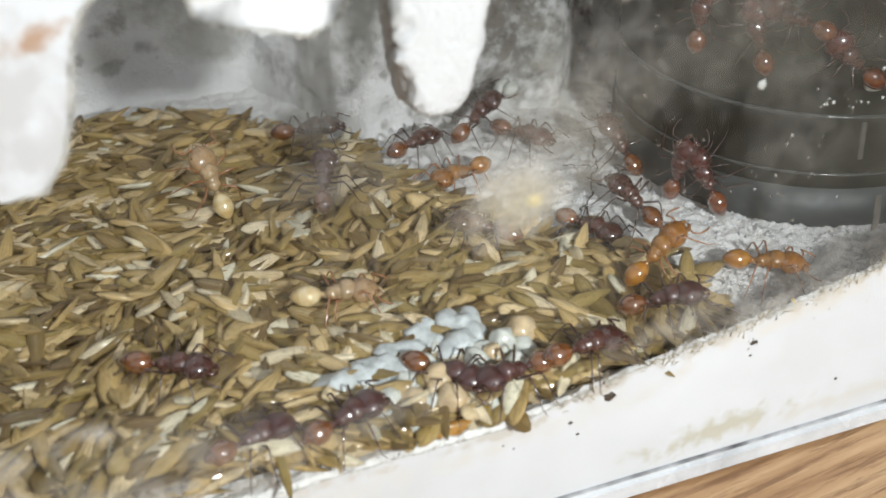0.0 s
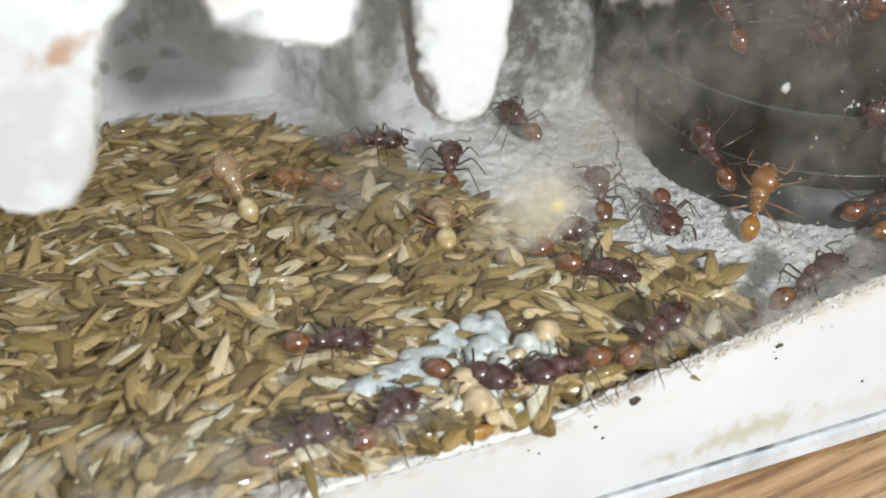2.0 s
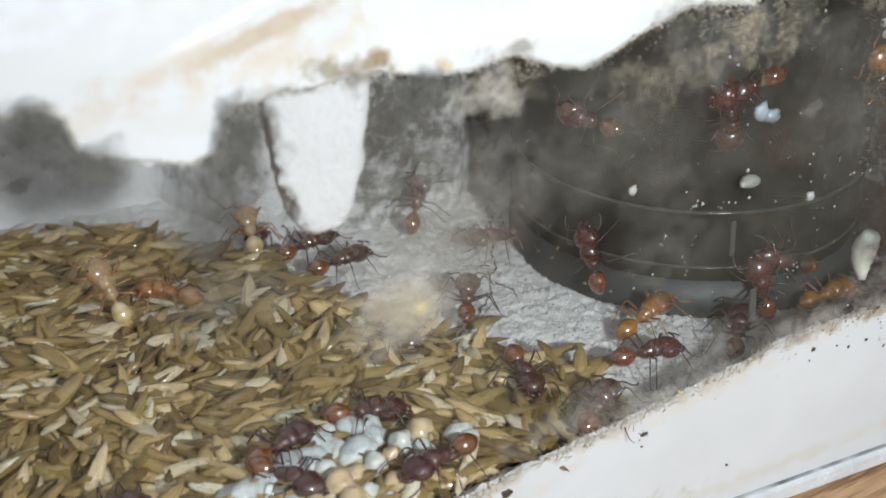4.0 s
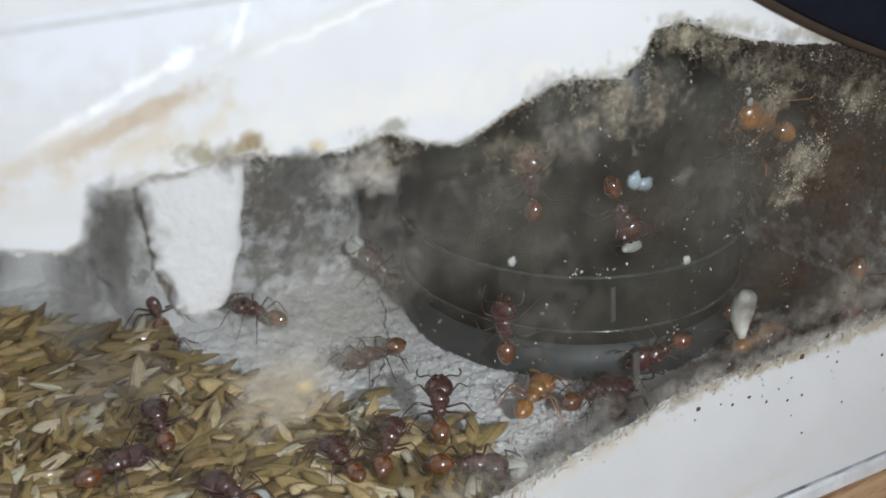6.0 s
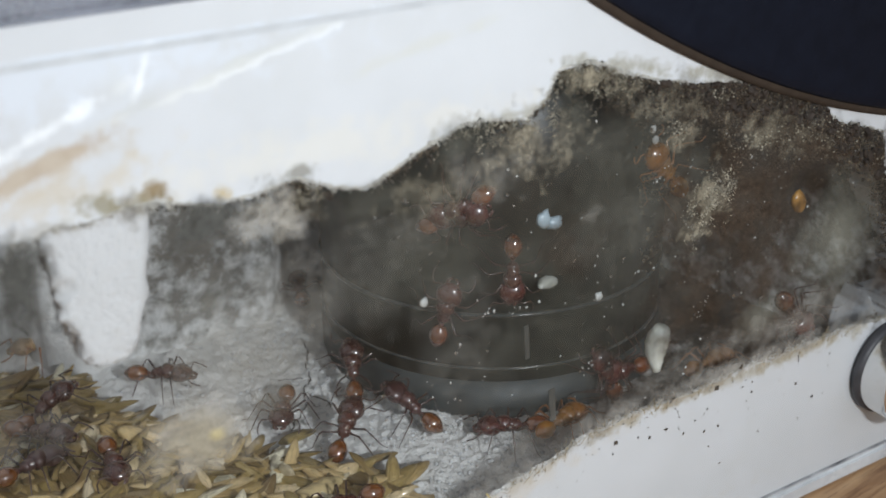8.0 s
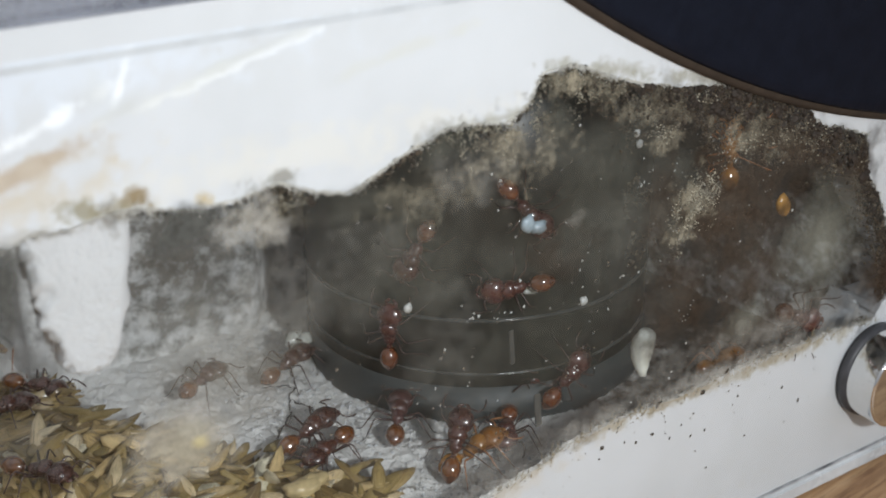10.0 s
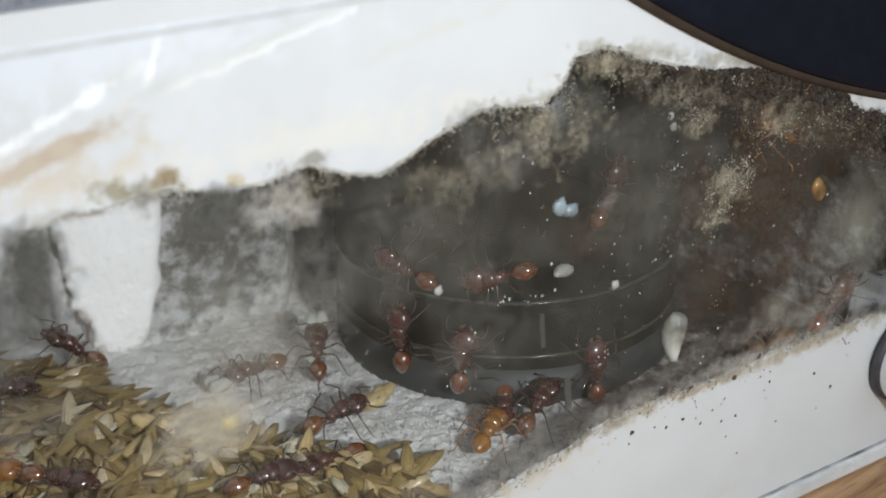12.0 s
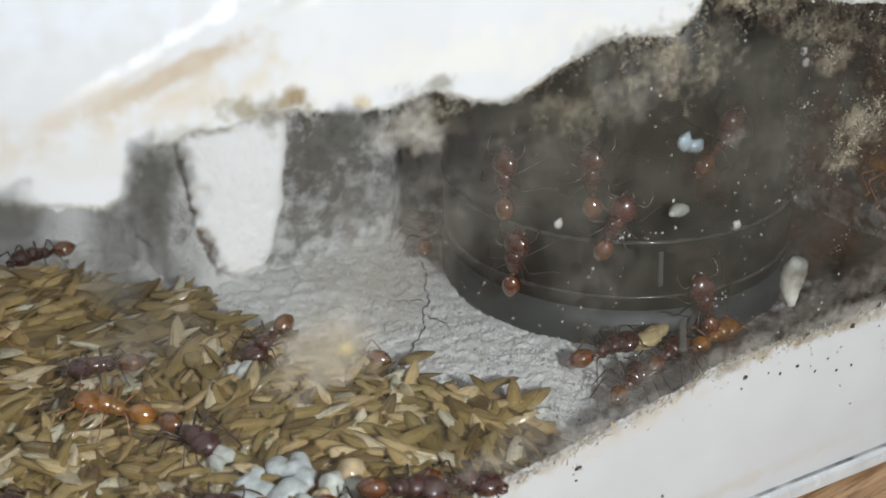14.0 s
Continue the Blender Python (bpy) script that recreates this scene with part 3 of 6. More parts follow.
def rib():
    """The wall of plaster that hangs from the ceiling and runs back from the pane, its foot falling towards the rear."""
    bm = bmesh.new()

    def f(u, v):
        w = max(0.0, u - 0.08) / 0.92
        y = 0.5 + 17 * w
        cap = math.sin(min(1.0, u / 0.08) * math.pi / 2) ** 0.5
        foot = 31.6 - 7.0 * w
        foot += 0.9 * (1 - cap)
        a = math.pi * v
        sn, c = math.sin(a), math.cos(a)
        half = (4.3 - 1.6 * w * w) * (0.25 + 0.75 * cap)
        z = foot + (50 - foot) * (1 - sn ** 0.62)
        x = 0.95 + 4.0 * w - half * (abs(c) ** 0.55) * (1 if c > 0 else -1) * (0.78 + 0.22 * min(1, (z - foot) / 12))
        r = 0.40 * nz(x, y, z, 0.45, 7) + 0.26 * nz(x, y, z, 1.3, 8) + 0.14 * nz(x, y, z, 4.1, 9) + 0.10 * nz(x, y, z, 8.3, 3)
        return (x + r, max(0.3, y + 1.1 * cap * (1 if u > 0.08 else u / 0.08) - 0.4 + 0.8 * r), z + 0.4 * r)

    rows = grid(bm, 110, 150, f)
    bm.faces.new([rows[0][j] for j in range(151)]), bm.faces.new([rows[-1][j] for j in range(151)][::-1])
    return tagged(part("hanging_rib", bm, M_RIB), "white granular plaster rib hanging from the chamber ceiling", "plaster wall", kind="structure")


rib()

# ---- acrylic case ----
case = tagged(empty("acrylic_case", (20, 0, -13.6)), "clear acrylic nest case with a cloudy lid, standing on the table", "nest case")
case_at = Vector((20, 0, -13.6))


def case_part(name, material, *boxes, bevel=0.25, label=""):
    bm = bmesh.new()
    for lo, hi in boxes:
        box(bm, Vector(lo) - case_at, Vector(hi) - case_at, bevel)
    return part(name, bm, material, case, label, smooth=False)


bm = bmesh.new()
vs = [bm.verts.new(p) for p in ((-110, -0.02, -10.9), (130, -0.02, -10.9), (130, -0.02, 59.3), (-110, -0.02, 59.3))]
bm.faces.new(vs)
pane = part("front_pane", bm, M_PANE, case, "clear front pane, smeared and damp inside")
pane.location = -case_at * MM
case_part("base_plate", M_EDGE, ((-112, -0.6, -13.55), (132, 90, -11.25)), bevel=0.4)
case_part("joint", M_JOINT, ((-110, -0.2, -11.24), (130, 3, -11.06)), bevel=0.0, label="thin dark joint under the pane")
case_part("lid_edge", M_CLOUDY, ((-112, -0.4, 59.4), (132, 1.6, 61.6)), bevel=0.4, label="cloudy blue-grey front edge of the lid")
case_part("lid", M_SHEET, ((-112, 1.62, 59.7), (132, 92, 61.1)), bevel=0.0, label="clear thin lid sheet")
case_part("top_seal", M_FACE, ((-110, 0.06, 57.06), (130, 1.6, 59.3)), bevel=0.0, label="white plaster-smeared seal strip under the lid")
case_part("seam", M_SEAM, ((-110, 0.04, 56.15), (130, 0.09, 56.7)), bevel=0.0, label="soft grey seam under the lid")
case_part("back_panel", M_EDGE, ((-112, 88.5, -11.2), (132, 91.5, 58.6)))
case_part("side_panel", M_EDGE, ((-112, 0.2, -11.2), (-110.1, 88.4, 58.6)))
case_part("side_panel", M_EDGE, ((130.1, 0.2, -11.2), (132, 88.4, 58.6)))

# ---- dish, magnet, disc ----


def lathe(bm, profile, centre, sides=96, axis="z"):
    rings = []
    for r, h in profile:
        rings.append([bm.verts.new((centre[0] + r * math.cos(k * math.tau / sides), centre[1] + r * math.sin(k * math.tau / sides), centre[2] + h) if axis == "z"
                                   else (centre[0] + r * math.cos(k * math.tau / sides), centre[1] - h, centre[2] + r * math.sin(k * math.tau / sides))) for k in range(sides)])
    for a, b in zip(rings, rings[1:]):
        for k in range(sides):
            bm.faces.new((a[k], a[(k + 1) % sides], b[(k + 1) % sides], b[k]))
    bm.faces.new(rings[-1])
    bm.faces.new(rings[0][::-1])
    bmesh.ops.recalc_face_normals(bm, faces=bm.faces)


jar = tagged(empty("plastic_jar", (64, 38, -1)), "smoky round plastic jar with moulded rings standing in the chamber", "jar")
for name, m, profile in (
        ("base", M_CUP_BAND, ((22.3, -1), (22.55, 1.0), (22.5, 5.4))),
        ("wall", M_CUP, ((22.2, 5.0), (22.3, 30.0), (22.2, 49.5), (0.1, 49.6))),
        ("ring", M_CUP_RIM, ((22.2, 7.0), (22.42, 7.1), (22.45, 7.25), (22.2, 7.35))),
        ("ring", M_CUP_RIM, ((22.2, 13.95), (22.45, 14.05), (22.5, 14.35), (22.2, 14.5)))):
    bm = bmesh.new()
    lathe(bm, profile, (0, 0, 0))
    part(name, bm, m, jar)

magnet = tagged(empty("steel_magnet", (97.6, -0.1, 1.6)), "short polished steel cylinder magnet held on the pane", "magnet")
# added dark ring where the magnet's shadow and dark reflection lie
bm = bmesh.new()
lathe(bm, ((5.7, 0.0), (6.1, 0.05), (6.1, 1.2), (5.6, 1.3)), (0, 0, 0), axis="y")
part("washer", bm, M_DARK, magnet, "dark ring standing in for the shadow around the magnet")
bm = bmesh.new()
lathe(bm, ((5.5, 1.15), (5.75, 1.2), (5.83, 1.3), (5.85, 1.4), (5.85, 5.0), (5.83, 5.1), (5.75, 5.25), (5.6, 5.35), (5.5, 5.37), (0.1, 5.4)), (0, 0, 0), axis="y")
part("body", bm, M_STEEL, magnet)

disc = tagged(empty("black_plate", (81.2, -0.1, 74.1)), "large black oval plate with brown rim propped on the pane", "plate")
disc.rotation_euler = (0, radians(23.2), 0)


def oval(bm, rings, sides=120):
    """Rings of (shrink, height towards the room) of an oval 72 x 33.5 mm in half size."""
    made = []
    for s, h in rings:
        made.append([bm.verts.new(((72 - s) * math.cos(k * math.tau / sides), -h, (33.5 - s) * math.sin(k * math.tau / sides))) for k in range(sides)])
    for a, b in zip(made, made[1:]):
        for k in range(sides):
            bm.faces.new((a[k], a[(k + 1) % sides], b[(k + 1) % sides], b[k]))
    bm.faces.new(made[-1]), bm.faces.new(made[0][::-1])
    bmesh.ops.recalc_face_normals(bm, faces=bm.faces)


bm = bmesh.new()
oval(bm, ((1.0, 0), (0, 0.05), (0, 0.3), (0.5, 0.6), (1.5, 0.65)))
part("rim", bm, M_RUBBER, disc, "brown rubber rim")
bm = bmesh.new()
oval(bm, ((1.1, 0.2), (0.8, 0.7), (1.1, 0.95), (2.0, 1.05)))
part("face", bm, M_BLACK, disc)

# ---- seed heap ----
SEED_AREA = [(-75, 0.8), (-75, 76), (-20, 71.5), (-10, 71.0), (-4, 66.0), (0.6, 61.5), (5.6, 58.5), (10, 54.5), (12.5, 50.5), (11, 47), (12.8, 43), (18.3, 32), (26.5, 21), (33.5, 14.4), (35, 9.0), (30, 4.5), (20, 2.6), (8, 1.2), (-10, 0.6)]


def within(x, y, poly):
    hit = False
    for (ax, ay), (bx, by) in zip(poly, poly[1:] + poly[:1]):
        if (ay > y) != (by > y) and x < ax + (y - ay) * (bx - ax) / (by - ay):
            hit = not hit
    return hit


def seed_bm(bm, m, long=4.8, wide=1.45, thick=0.85, bend=0.2, crease=0.25):
    """A pointed husked grain, keeled below and folded along its top, one tip drawn out."""
    sides, rings = 8, []
    uv = bm.loops.layers.uv.verify()
    prof = ((-0.5, 0.10), (-0.45, 0.46), (-0.32, 0.84), (-0.12, 1.0), (0.10, 0.98), (0.27, 0.84), (0.40, 0.60), (0.49, 0.32), (0.55, 0.08))
    fold = (-crease, 0.10, 0.0, 0.06, -0.06, 0.06, 0.0, 0.16)
    for u, r in prof:
        ring = []
        for k in range(sides):
            a = k * math.tau / sides
            x, z = math.sin(a) * wide / 2 * r, (math.cos(a) + fold[k]) * thick / 2 * r
            ring.append(bm.verts.new(m @ Vector((u * long, x + 0.10 * bend * long * (0.25 - u * u), z + bend * (0.25 - u * u)))))
        rings.append(ring)
    for i, (a, b) in enumerate(zip(rings, rings[1:])):
        for k in range(sides):
            f = bm.faces.new((a[k], a[(k + 1) % sides], b[(k + 1) % sides], b[k]))
            shift = m.translation.x * 0.37 + m.translation.y * 0.61
            for loop, (du, dv) in zip(f.loops, ((0, 0), (0, 1), (1, 1), (1, 0))):
                loop[uv].uv = (prof[i + du][0] + shift, abs(k + dv - 4) / 4 + shift * 1.7)
    bm.faces.new(rings[0][::-1]), bm.faces.new(rings[-1])


rs = random.Random(11)


def heap_z(x, y):
    edge = min(1.0, max(0.0, (36 - x) / 22)) if x > 14 else 1.0
    return floor_z(x, y) * (1 if y > 6 else 0.6) + 0.5 + 1.4 * edge + 0.7 * nz(x, y, 4, 0.12)


def seed_pose(x, y, layer):
    flow = 0.9 * nz(x, y, 7, 0.045) * math.pi + rs.gauss(0, 0.6)
    return Matrix.Translation((x, y, heap_z(x, y) + layer)) @ Euler((rs.gauss(0, 0.40), rs.gauss(0, 0.22), flow), "XYZ").to_matrix().to_4x4()


heap = tagged(empty("seed_heap", (0, 20, 0)), "heap of dry straw-brown husked grass seeds on the floor", "seeds")
spots = []
while len(spots) < 5000:
    x, y = rs.uniform(-75, 36), rs.uniform(0.8, 79)
    if x < -45 and rs.random() < 0.6:
        continue
    if within(x, y, SEED_AREA):
        spots.append((x, y))
near = [p for p in spots if -14 < p[0] < 30 and 2 < p[1] < 30]
near = sorted(near, key=lambda p: (round(p[0] * 7.3) * 31 + round(p[1] * 5.1) * 17) % 101)[:300]
kinds = []
for k in range(8):
    bm = bmesh.new()
    seed_bm(bm, Matrix.Translation((0, 0, 0)), rs.uniform(5.6, 8.6), rs.uniform(1.55, 2.3), rs.uniform(0.65, 1.05), rs.uniform(-0.3, 0.6), rs.uniform(0.15, 0.5))
    ob = part("seed", bm, M_SEED, heap)
    kinds.append(ob.data)
    bpy.data.objects.remove(ob)
chosen = set(near)
for i, (x, y) in enumerate(near):
    ob = new("seed", kinds[i % 8])
    ob.parent = heap
    m = seed_pose(x - 0, y - 20, rs.uniform(0.25, 0.75))
    m.translation.z = heap_z(x, y) + rs.uniform(0.3, 0.8)
    m.translation *= MM
    ob.matrix_basis = m
bm = bmesh.new()
for x, y in spots:
    if (x, y) in chosen:
        continue
    m = seed_pose(x, y, rs.uniform(-0.8, 0.6))
    m.translation.y -= 20
    seed_bm(bm, m, rs.uniform(5.0, 8.6), rs.choice((1.1, 1.6, 1.9, 2.25)) * rs.uniform(0.9, 1.15), rs.uniform(0.55, 1.0), rs.uniform(-0.3, 0.6), rs.uniform(0.15, 0.5))
tagged(part("seed_bed", bm, M_SEED_BED, heap), kind="stuff")

# dark sheet below the seeds; its colour deepens the shade in their gaps
bm = bmesh.new()
grid(bm, 150, 110, lambda u, v: (-75 + 112 * u, 0.8 + 78 * v - 20, heap_z(-75 + 112 * u, 0.8 + 78 * v) - (0.75 if within(-75 + 112 * u, 0.8 + 78 * v, SEED_AREA) else 4.0)))
tagged(part("chaff", bm, M_GAP_SHADE, heap, "dark brown sheet under the seeds, standing in for shade between them"), kind="stuff")

# ---- mould and dirt against the pane ----
rs = random.Random(5)


def along(points, x0, x1, step):
    for (ax, az), (bx, bz) in zip(points, points[1:]):
        l = math.dist((ax, az), (bx, bz))
        for k in range(int(l / step) + 1):
            x, z = ax + (bx - ax) * rs.random(), az + (bz - az) * rs.random()
            t = rs.random()
            x, z = ax + (bx - ax) * t, az + (bz - az) * t
            if x0 <= x <= x1:
                yield x, z


def grains(name, places, label, size=(0.05, 0.20), material=M_GRAIN):
    bm = bmesh.new()
    verts, faces = [], []
    base = bmesh.new()
    bmesh.ops.create_icosphere(base, subdivisions=1, radius=1)
    base.verts.index_update()
    bv, bf = [v.co.copy() for v in base.verts], [[v.index for v in f.verts] for f in base.faces]
    base.free()
    for x, y, z in places:
        if y < 1.2 and z > 15 and size[1] > 0.09 and not within(x, z + 0.25, LOWER + UPPER):
            continue
        s = rs.uniform(*size) * (0.6 + rs.random())
        r = Euler((rs.random() * 6, rs.random() * 6, rs.random() * 6)).to_matrix()
        k = len(verts)
        q = (s * rs.uniform(0.6, 1.3), s * rs.uniform(0.4, 0.8), s * rs.uniform(0.6, 1.2))
        verts += [(r @ Vector((v.x * q[0], v.y * q[1], v.z * q[2])) + Vector((x, y, z))) * MM for v in bv]
        faces += [[i + k for i in f] for f in bf]
    bm.free()
    me = bpy.data.meshes.new(name)
    me.from_pydata(verts, [], faces)
    me.materials.append(material)
    return tagged(new(name, me), label, "mould", kind="stuff")


places, pale_edge = [], []
for x, z in along(UPPER, -30, 100, 0.008):
    spread = 0.45 if x < 30 else 0.9 if x < 44 else 2.3
    n = nz(x, 0, z, 0.35, 9)
    if (x > 40 and (x > 55 or rs.random() < 0.4)) or (n > 0.0 and x > -4 and (x > 14 or rs.random() < 0.2)):
        places.append((x + rs.gauss(0, 0.5), rs.uniform(0.25, 1.0), z - abs(rs.gauss(0, spread)) * (1 + n) + 0.2))
    if x < 57 or rs.random() < 0.25:
        tuft = 0.5 * max(0.22, nz(x, 0, 0, 0.9, 31) + 0.5 * nz(x, 0, 0, 2.6, 32) + 0.25)
        pale_edge.append((x + rs.gauss(0, 0.15), rs.uniform(0.01, 0.3), z - abs(rs.gauss(0, 1.0)) * tuft + 0.15))
for x, z in along(LOWER, 56, 99, 0.03):
    if nz(x, 0, z, 0.5, 3) > 0.20:
        places.append((x + rs.gauss(0, 0.3), rs.uniform(0.2, 0.8), z + rs.gauss(0.25, 0.35)))
for x, z in along(LOWER, -25, 99, 0.012):
    tuft = 0.45 * max(0.0, nz(x, 0, 0, 0.9, 21) + 0.5 * nz(x, 0, 0, 2.6, 22) + 0.3)
    pale_edge.append((x + rs.gauss(0, 0.12), rs.uniform(0.03, 0.5), z + abs(rs.gauss(0, 1.0)) * tuft))
for x, z in along(LOWER, -20, 56, 2.0):
    places.append((x, rs.uniform(0.2, 0.6), z + rs.gauss(0.2, 0.4)))
for _ in range(11000):
    x, z = rs.uniform(55, 96), rs.uniform(20, 44)
    w = nz(x, 1, z, 0.22, 6) + 0.5 * nz(x, 1, z, 0.7, 6) + (z - 36) * 0.045
    if w > 0.02 + rs.random() * 0.25 and z < 45 - (x - 55) * 0.28:
        places.append((x, rs.uniform(0.15, 0.7), z))
for x, z in along(UPPER, 50, 97, 0.010):
    d = abs(rs.gauss(0, 2.6))
    if nz(x, 5, z - d, 0.55, 12) + 0.6 * nz(x, 5, z - d, 1.5, 13) > 0.08:
        places.append((x + rs.gauss(0, 0.25), rs.uniform(-0.1, 0.3), z - d))
clumps = []
for x, z in along(UPPER, 56, 95, 0.055):
    d = abs(rs.gauss(0, 1.7))
    if nz(x, 5, z - d, 0.4, 18) > -0.05:
        clumps.append((x + rs.gauss(0, 0.3), rs.uniform(0.1, 0.5), z - d - 0.1))
for x, z in along(UPPER, 58, 93, 0.22):
    d = abs(rs.gauss(0, 2.0))
    if nz(x, 5, z - d, 0.5, 28) > 0.05:
        clumps += [(x + rs.gauss(0, 0.4), rs.uniform(-0.05, 0.1), z - d + rs.gauss(0, 0.3)) for _ in range(3)]
for x, z in along(UPPER, 14, 38, 1.4):
    clumps.append((x, rs.uniform(0.4, 0.9), z - abs(rs.gauss(0, 0.4))))
grains("mould_clumps", clumps, "dark brown clotted mould hanging under the plaster edge", (0.16, 0.46), M_CLOT)
grains("mould_crust", places, "dark brown and khaki mould crust along the plaster edge", (0.04, 0.17))
places = []
for cx, cz, sx, sz, n in ((40.5, 43.8, 3.4, 0.9, 1100), (46.4, 47.6, 2.2, 1.2, 1500), (51.5, 46.2, 2.0, 0.7, 500), (64.2, 31.0, 1.5, 1.3, 1900), (66.4, 32.6, 1.2, 0.8, 900), (62.6, 27.6, 0.5, 1.5, 460), (70.5, 36.5, 2.2, 0.9, 500), (76, 36.5, 2.4, 0.9, 400), (59.4, 40.2, 1.4, 0.7, 400), (16.2, 42.0, 1.8, 0.8, 500), (36, 44.6, 2.2, 0.4, 300), (66, 42.6, 3.0, 0.4, 200), (84, 35.5, 2.5, 1.0, 300), (88, 31, 2.5, 2.0, 200)):
    for _ in range(n if cx < 56 else int(n * 0.7)):
        x, z = rs.gauss(cx, sx), rs.gauss(cz, sz)
        if nz(x, 2, z, 0.9, 4) + 0.6 * nz(x, 2, z, 2.2, 4) > -0.12:
            places.append((x, rs.uniform(-0.12, 0.2) if x > 56 else rs.uniform(0.05, 0.5), z))
grains("plaster_fuzz", pale_edge, "pale grainy fuzz along the plaster edge", (0.025, 0.085), M_FUZZ)
grains("pale_mould", places, "pale khaki fluffy mould crust on the pane", (0.03, 0.10), M_PALE_GRAIN)

# ---- ants ----


def chitin(name, colour, rough=0.28, vary=0.4):
    n = Nodes(name)
    c = n.mix(n.span(n.noise(900, 4), 0.3, 0.7), colour, tuple(v * (1 - vary) for v in colour))
    return n.done(c, n.span(n.noise(2500, 3), 0.3, 0.7, rough * 0.8, rough * 1.3), n.bump(n.noise(5000, 4), 0.25, 0.0001), Coat_Weight=0.8, Coat_Roughness=0.12, Coat_IOR=1.7, Subsurface_Weight=0.04, Subsurface_Radius=(0.001, 0.0004, 0.0002), Subsurface_Scale=0.4)



def gaster_chitin(name, amber, band):
    """Glossy amber plates with a darker band where they overlap."""
    n = Nodes(name)
    x = n.add("SeparateXYZ")
    n.link(n.coord(), x.inputs[0])
    wave = n.math("SINE", n.math("ADD", n.math("MULTIPLY", x.outputs["X"], 5200.0), n.math("MULTIPLY", n.noise(900, 3), 3.0)), 0.0)
    c = n.mix(n.span(wave, 0.1, 1.0, 0, 0.35), amber, band)
    c = n.mix(n.span(n.noise(700, 4), 0.35, 0.75, 0, 0.6), c, band)
    c = n.mix(n.span(x.outputs["X"], -0.0034, -0.0046, 0, 0.7), c, band)
    c = n.mix(n.span(x.outputs["X"], -0.0018, -0.0011, 0, 0.6), c, band)
    return n.done(c, n.span(n.noise(2500, 3), 0.3, 0.7, 0.10, 0.18), n.bump(n.noise(4000, 4), 0.08, 0.0001), Coat_Weight=1.0, Coat_Roughness=0.10, Coat_IOR=1.8, Specular_IOR_Level=0.8, Subsurface_Weight=0.08, Subsurface_Radius=(0.001, 0.0004, 0.0002), Subsurface_Scale=0.4)


LOOKS = {
    "dark": (chitin("dark_head", (0.062, 0.016, 0.010)), chitin("dark_body", (0.078, 0.021, 0.012)), gaster_chitin("amber_gaster", (0.20, 0.062, 0.006), (0.045, 0.013, 0.005)), "dark red-brown ant with a shiny amber gaster"),
    "red": (chitin("red_head", (0.105, 0.022, 0.016)), chitin("red_body", (0.085, 0.019, 0.013)), gaster_chitin("red_gaster", (0.19, 0.048, 0.006), (0.060, 0.016, 0.006)), "reddish ant with a shiny orange-red gaster"),
    "purple": (chitin("dusky_head", (0.066, 0.019, 0.017), 0.4), chitin("dusky_body", (0.072, 0.022, 0.018), 0.4), gaster_chitin("dusky_gaster", (0.18, 0.058, 0.008), (0.055, 0.018, 0.008)), "dusky purple-brown big-headed ant with an amber gaster"),
    "orange": (chitin("orange_head", (0.34, 0.135, 0.022)), chitin("orange_body", (0.32, 0.14, 0.026)), gaster_chitin("orange_gaster", (0.42, 0.18, 0.014), (0.20, 0.06, 0.006)), "young yellow-orange ant with a glossy gaster"),
    "pale": (chitin("pale_head", (0.44, 0.28, 0.14)), chitin("pale_body", (0.46, 0.32, 0.17)), gaster_chitin("pale_gaster", (0.70, 0.58, 0.34), (0.45, 0.27, 0.06)), "pale straw-coloured newly hatched ant among the seeds"),
}
M_LEG = chitin("leg", (0.050, 0.017, 0.011), 0.35)
M_LEG_PALE = chitin("pale_leg", (0.36, 0.15, 0.05), 0.35)
M_EYE = simple("ant_eye", (0.006, 0.005, 0.005), 0.15, 0.1)
SIZE = 1.42
HIPS = ((0.95, 34), (0.50, -4), (0.10, -38))


def sized(bm):
    bmesh.ops.scale(bm, vec=(SIZE,) * 3, verts=bm.verts)
    return bm


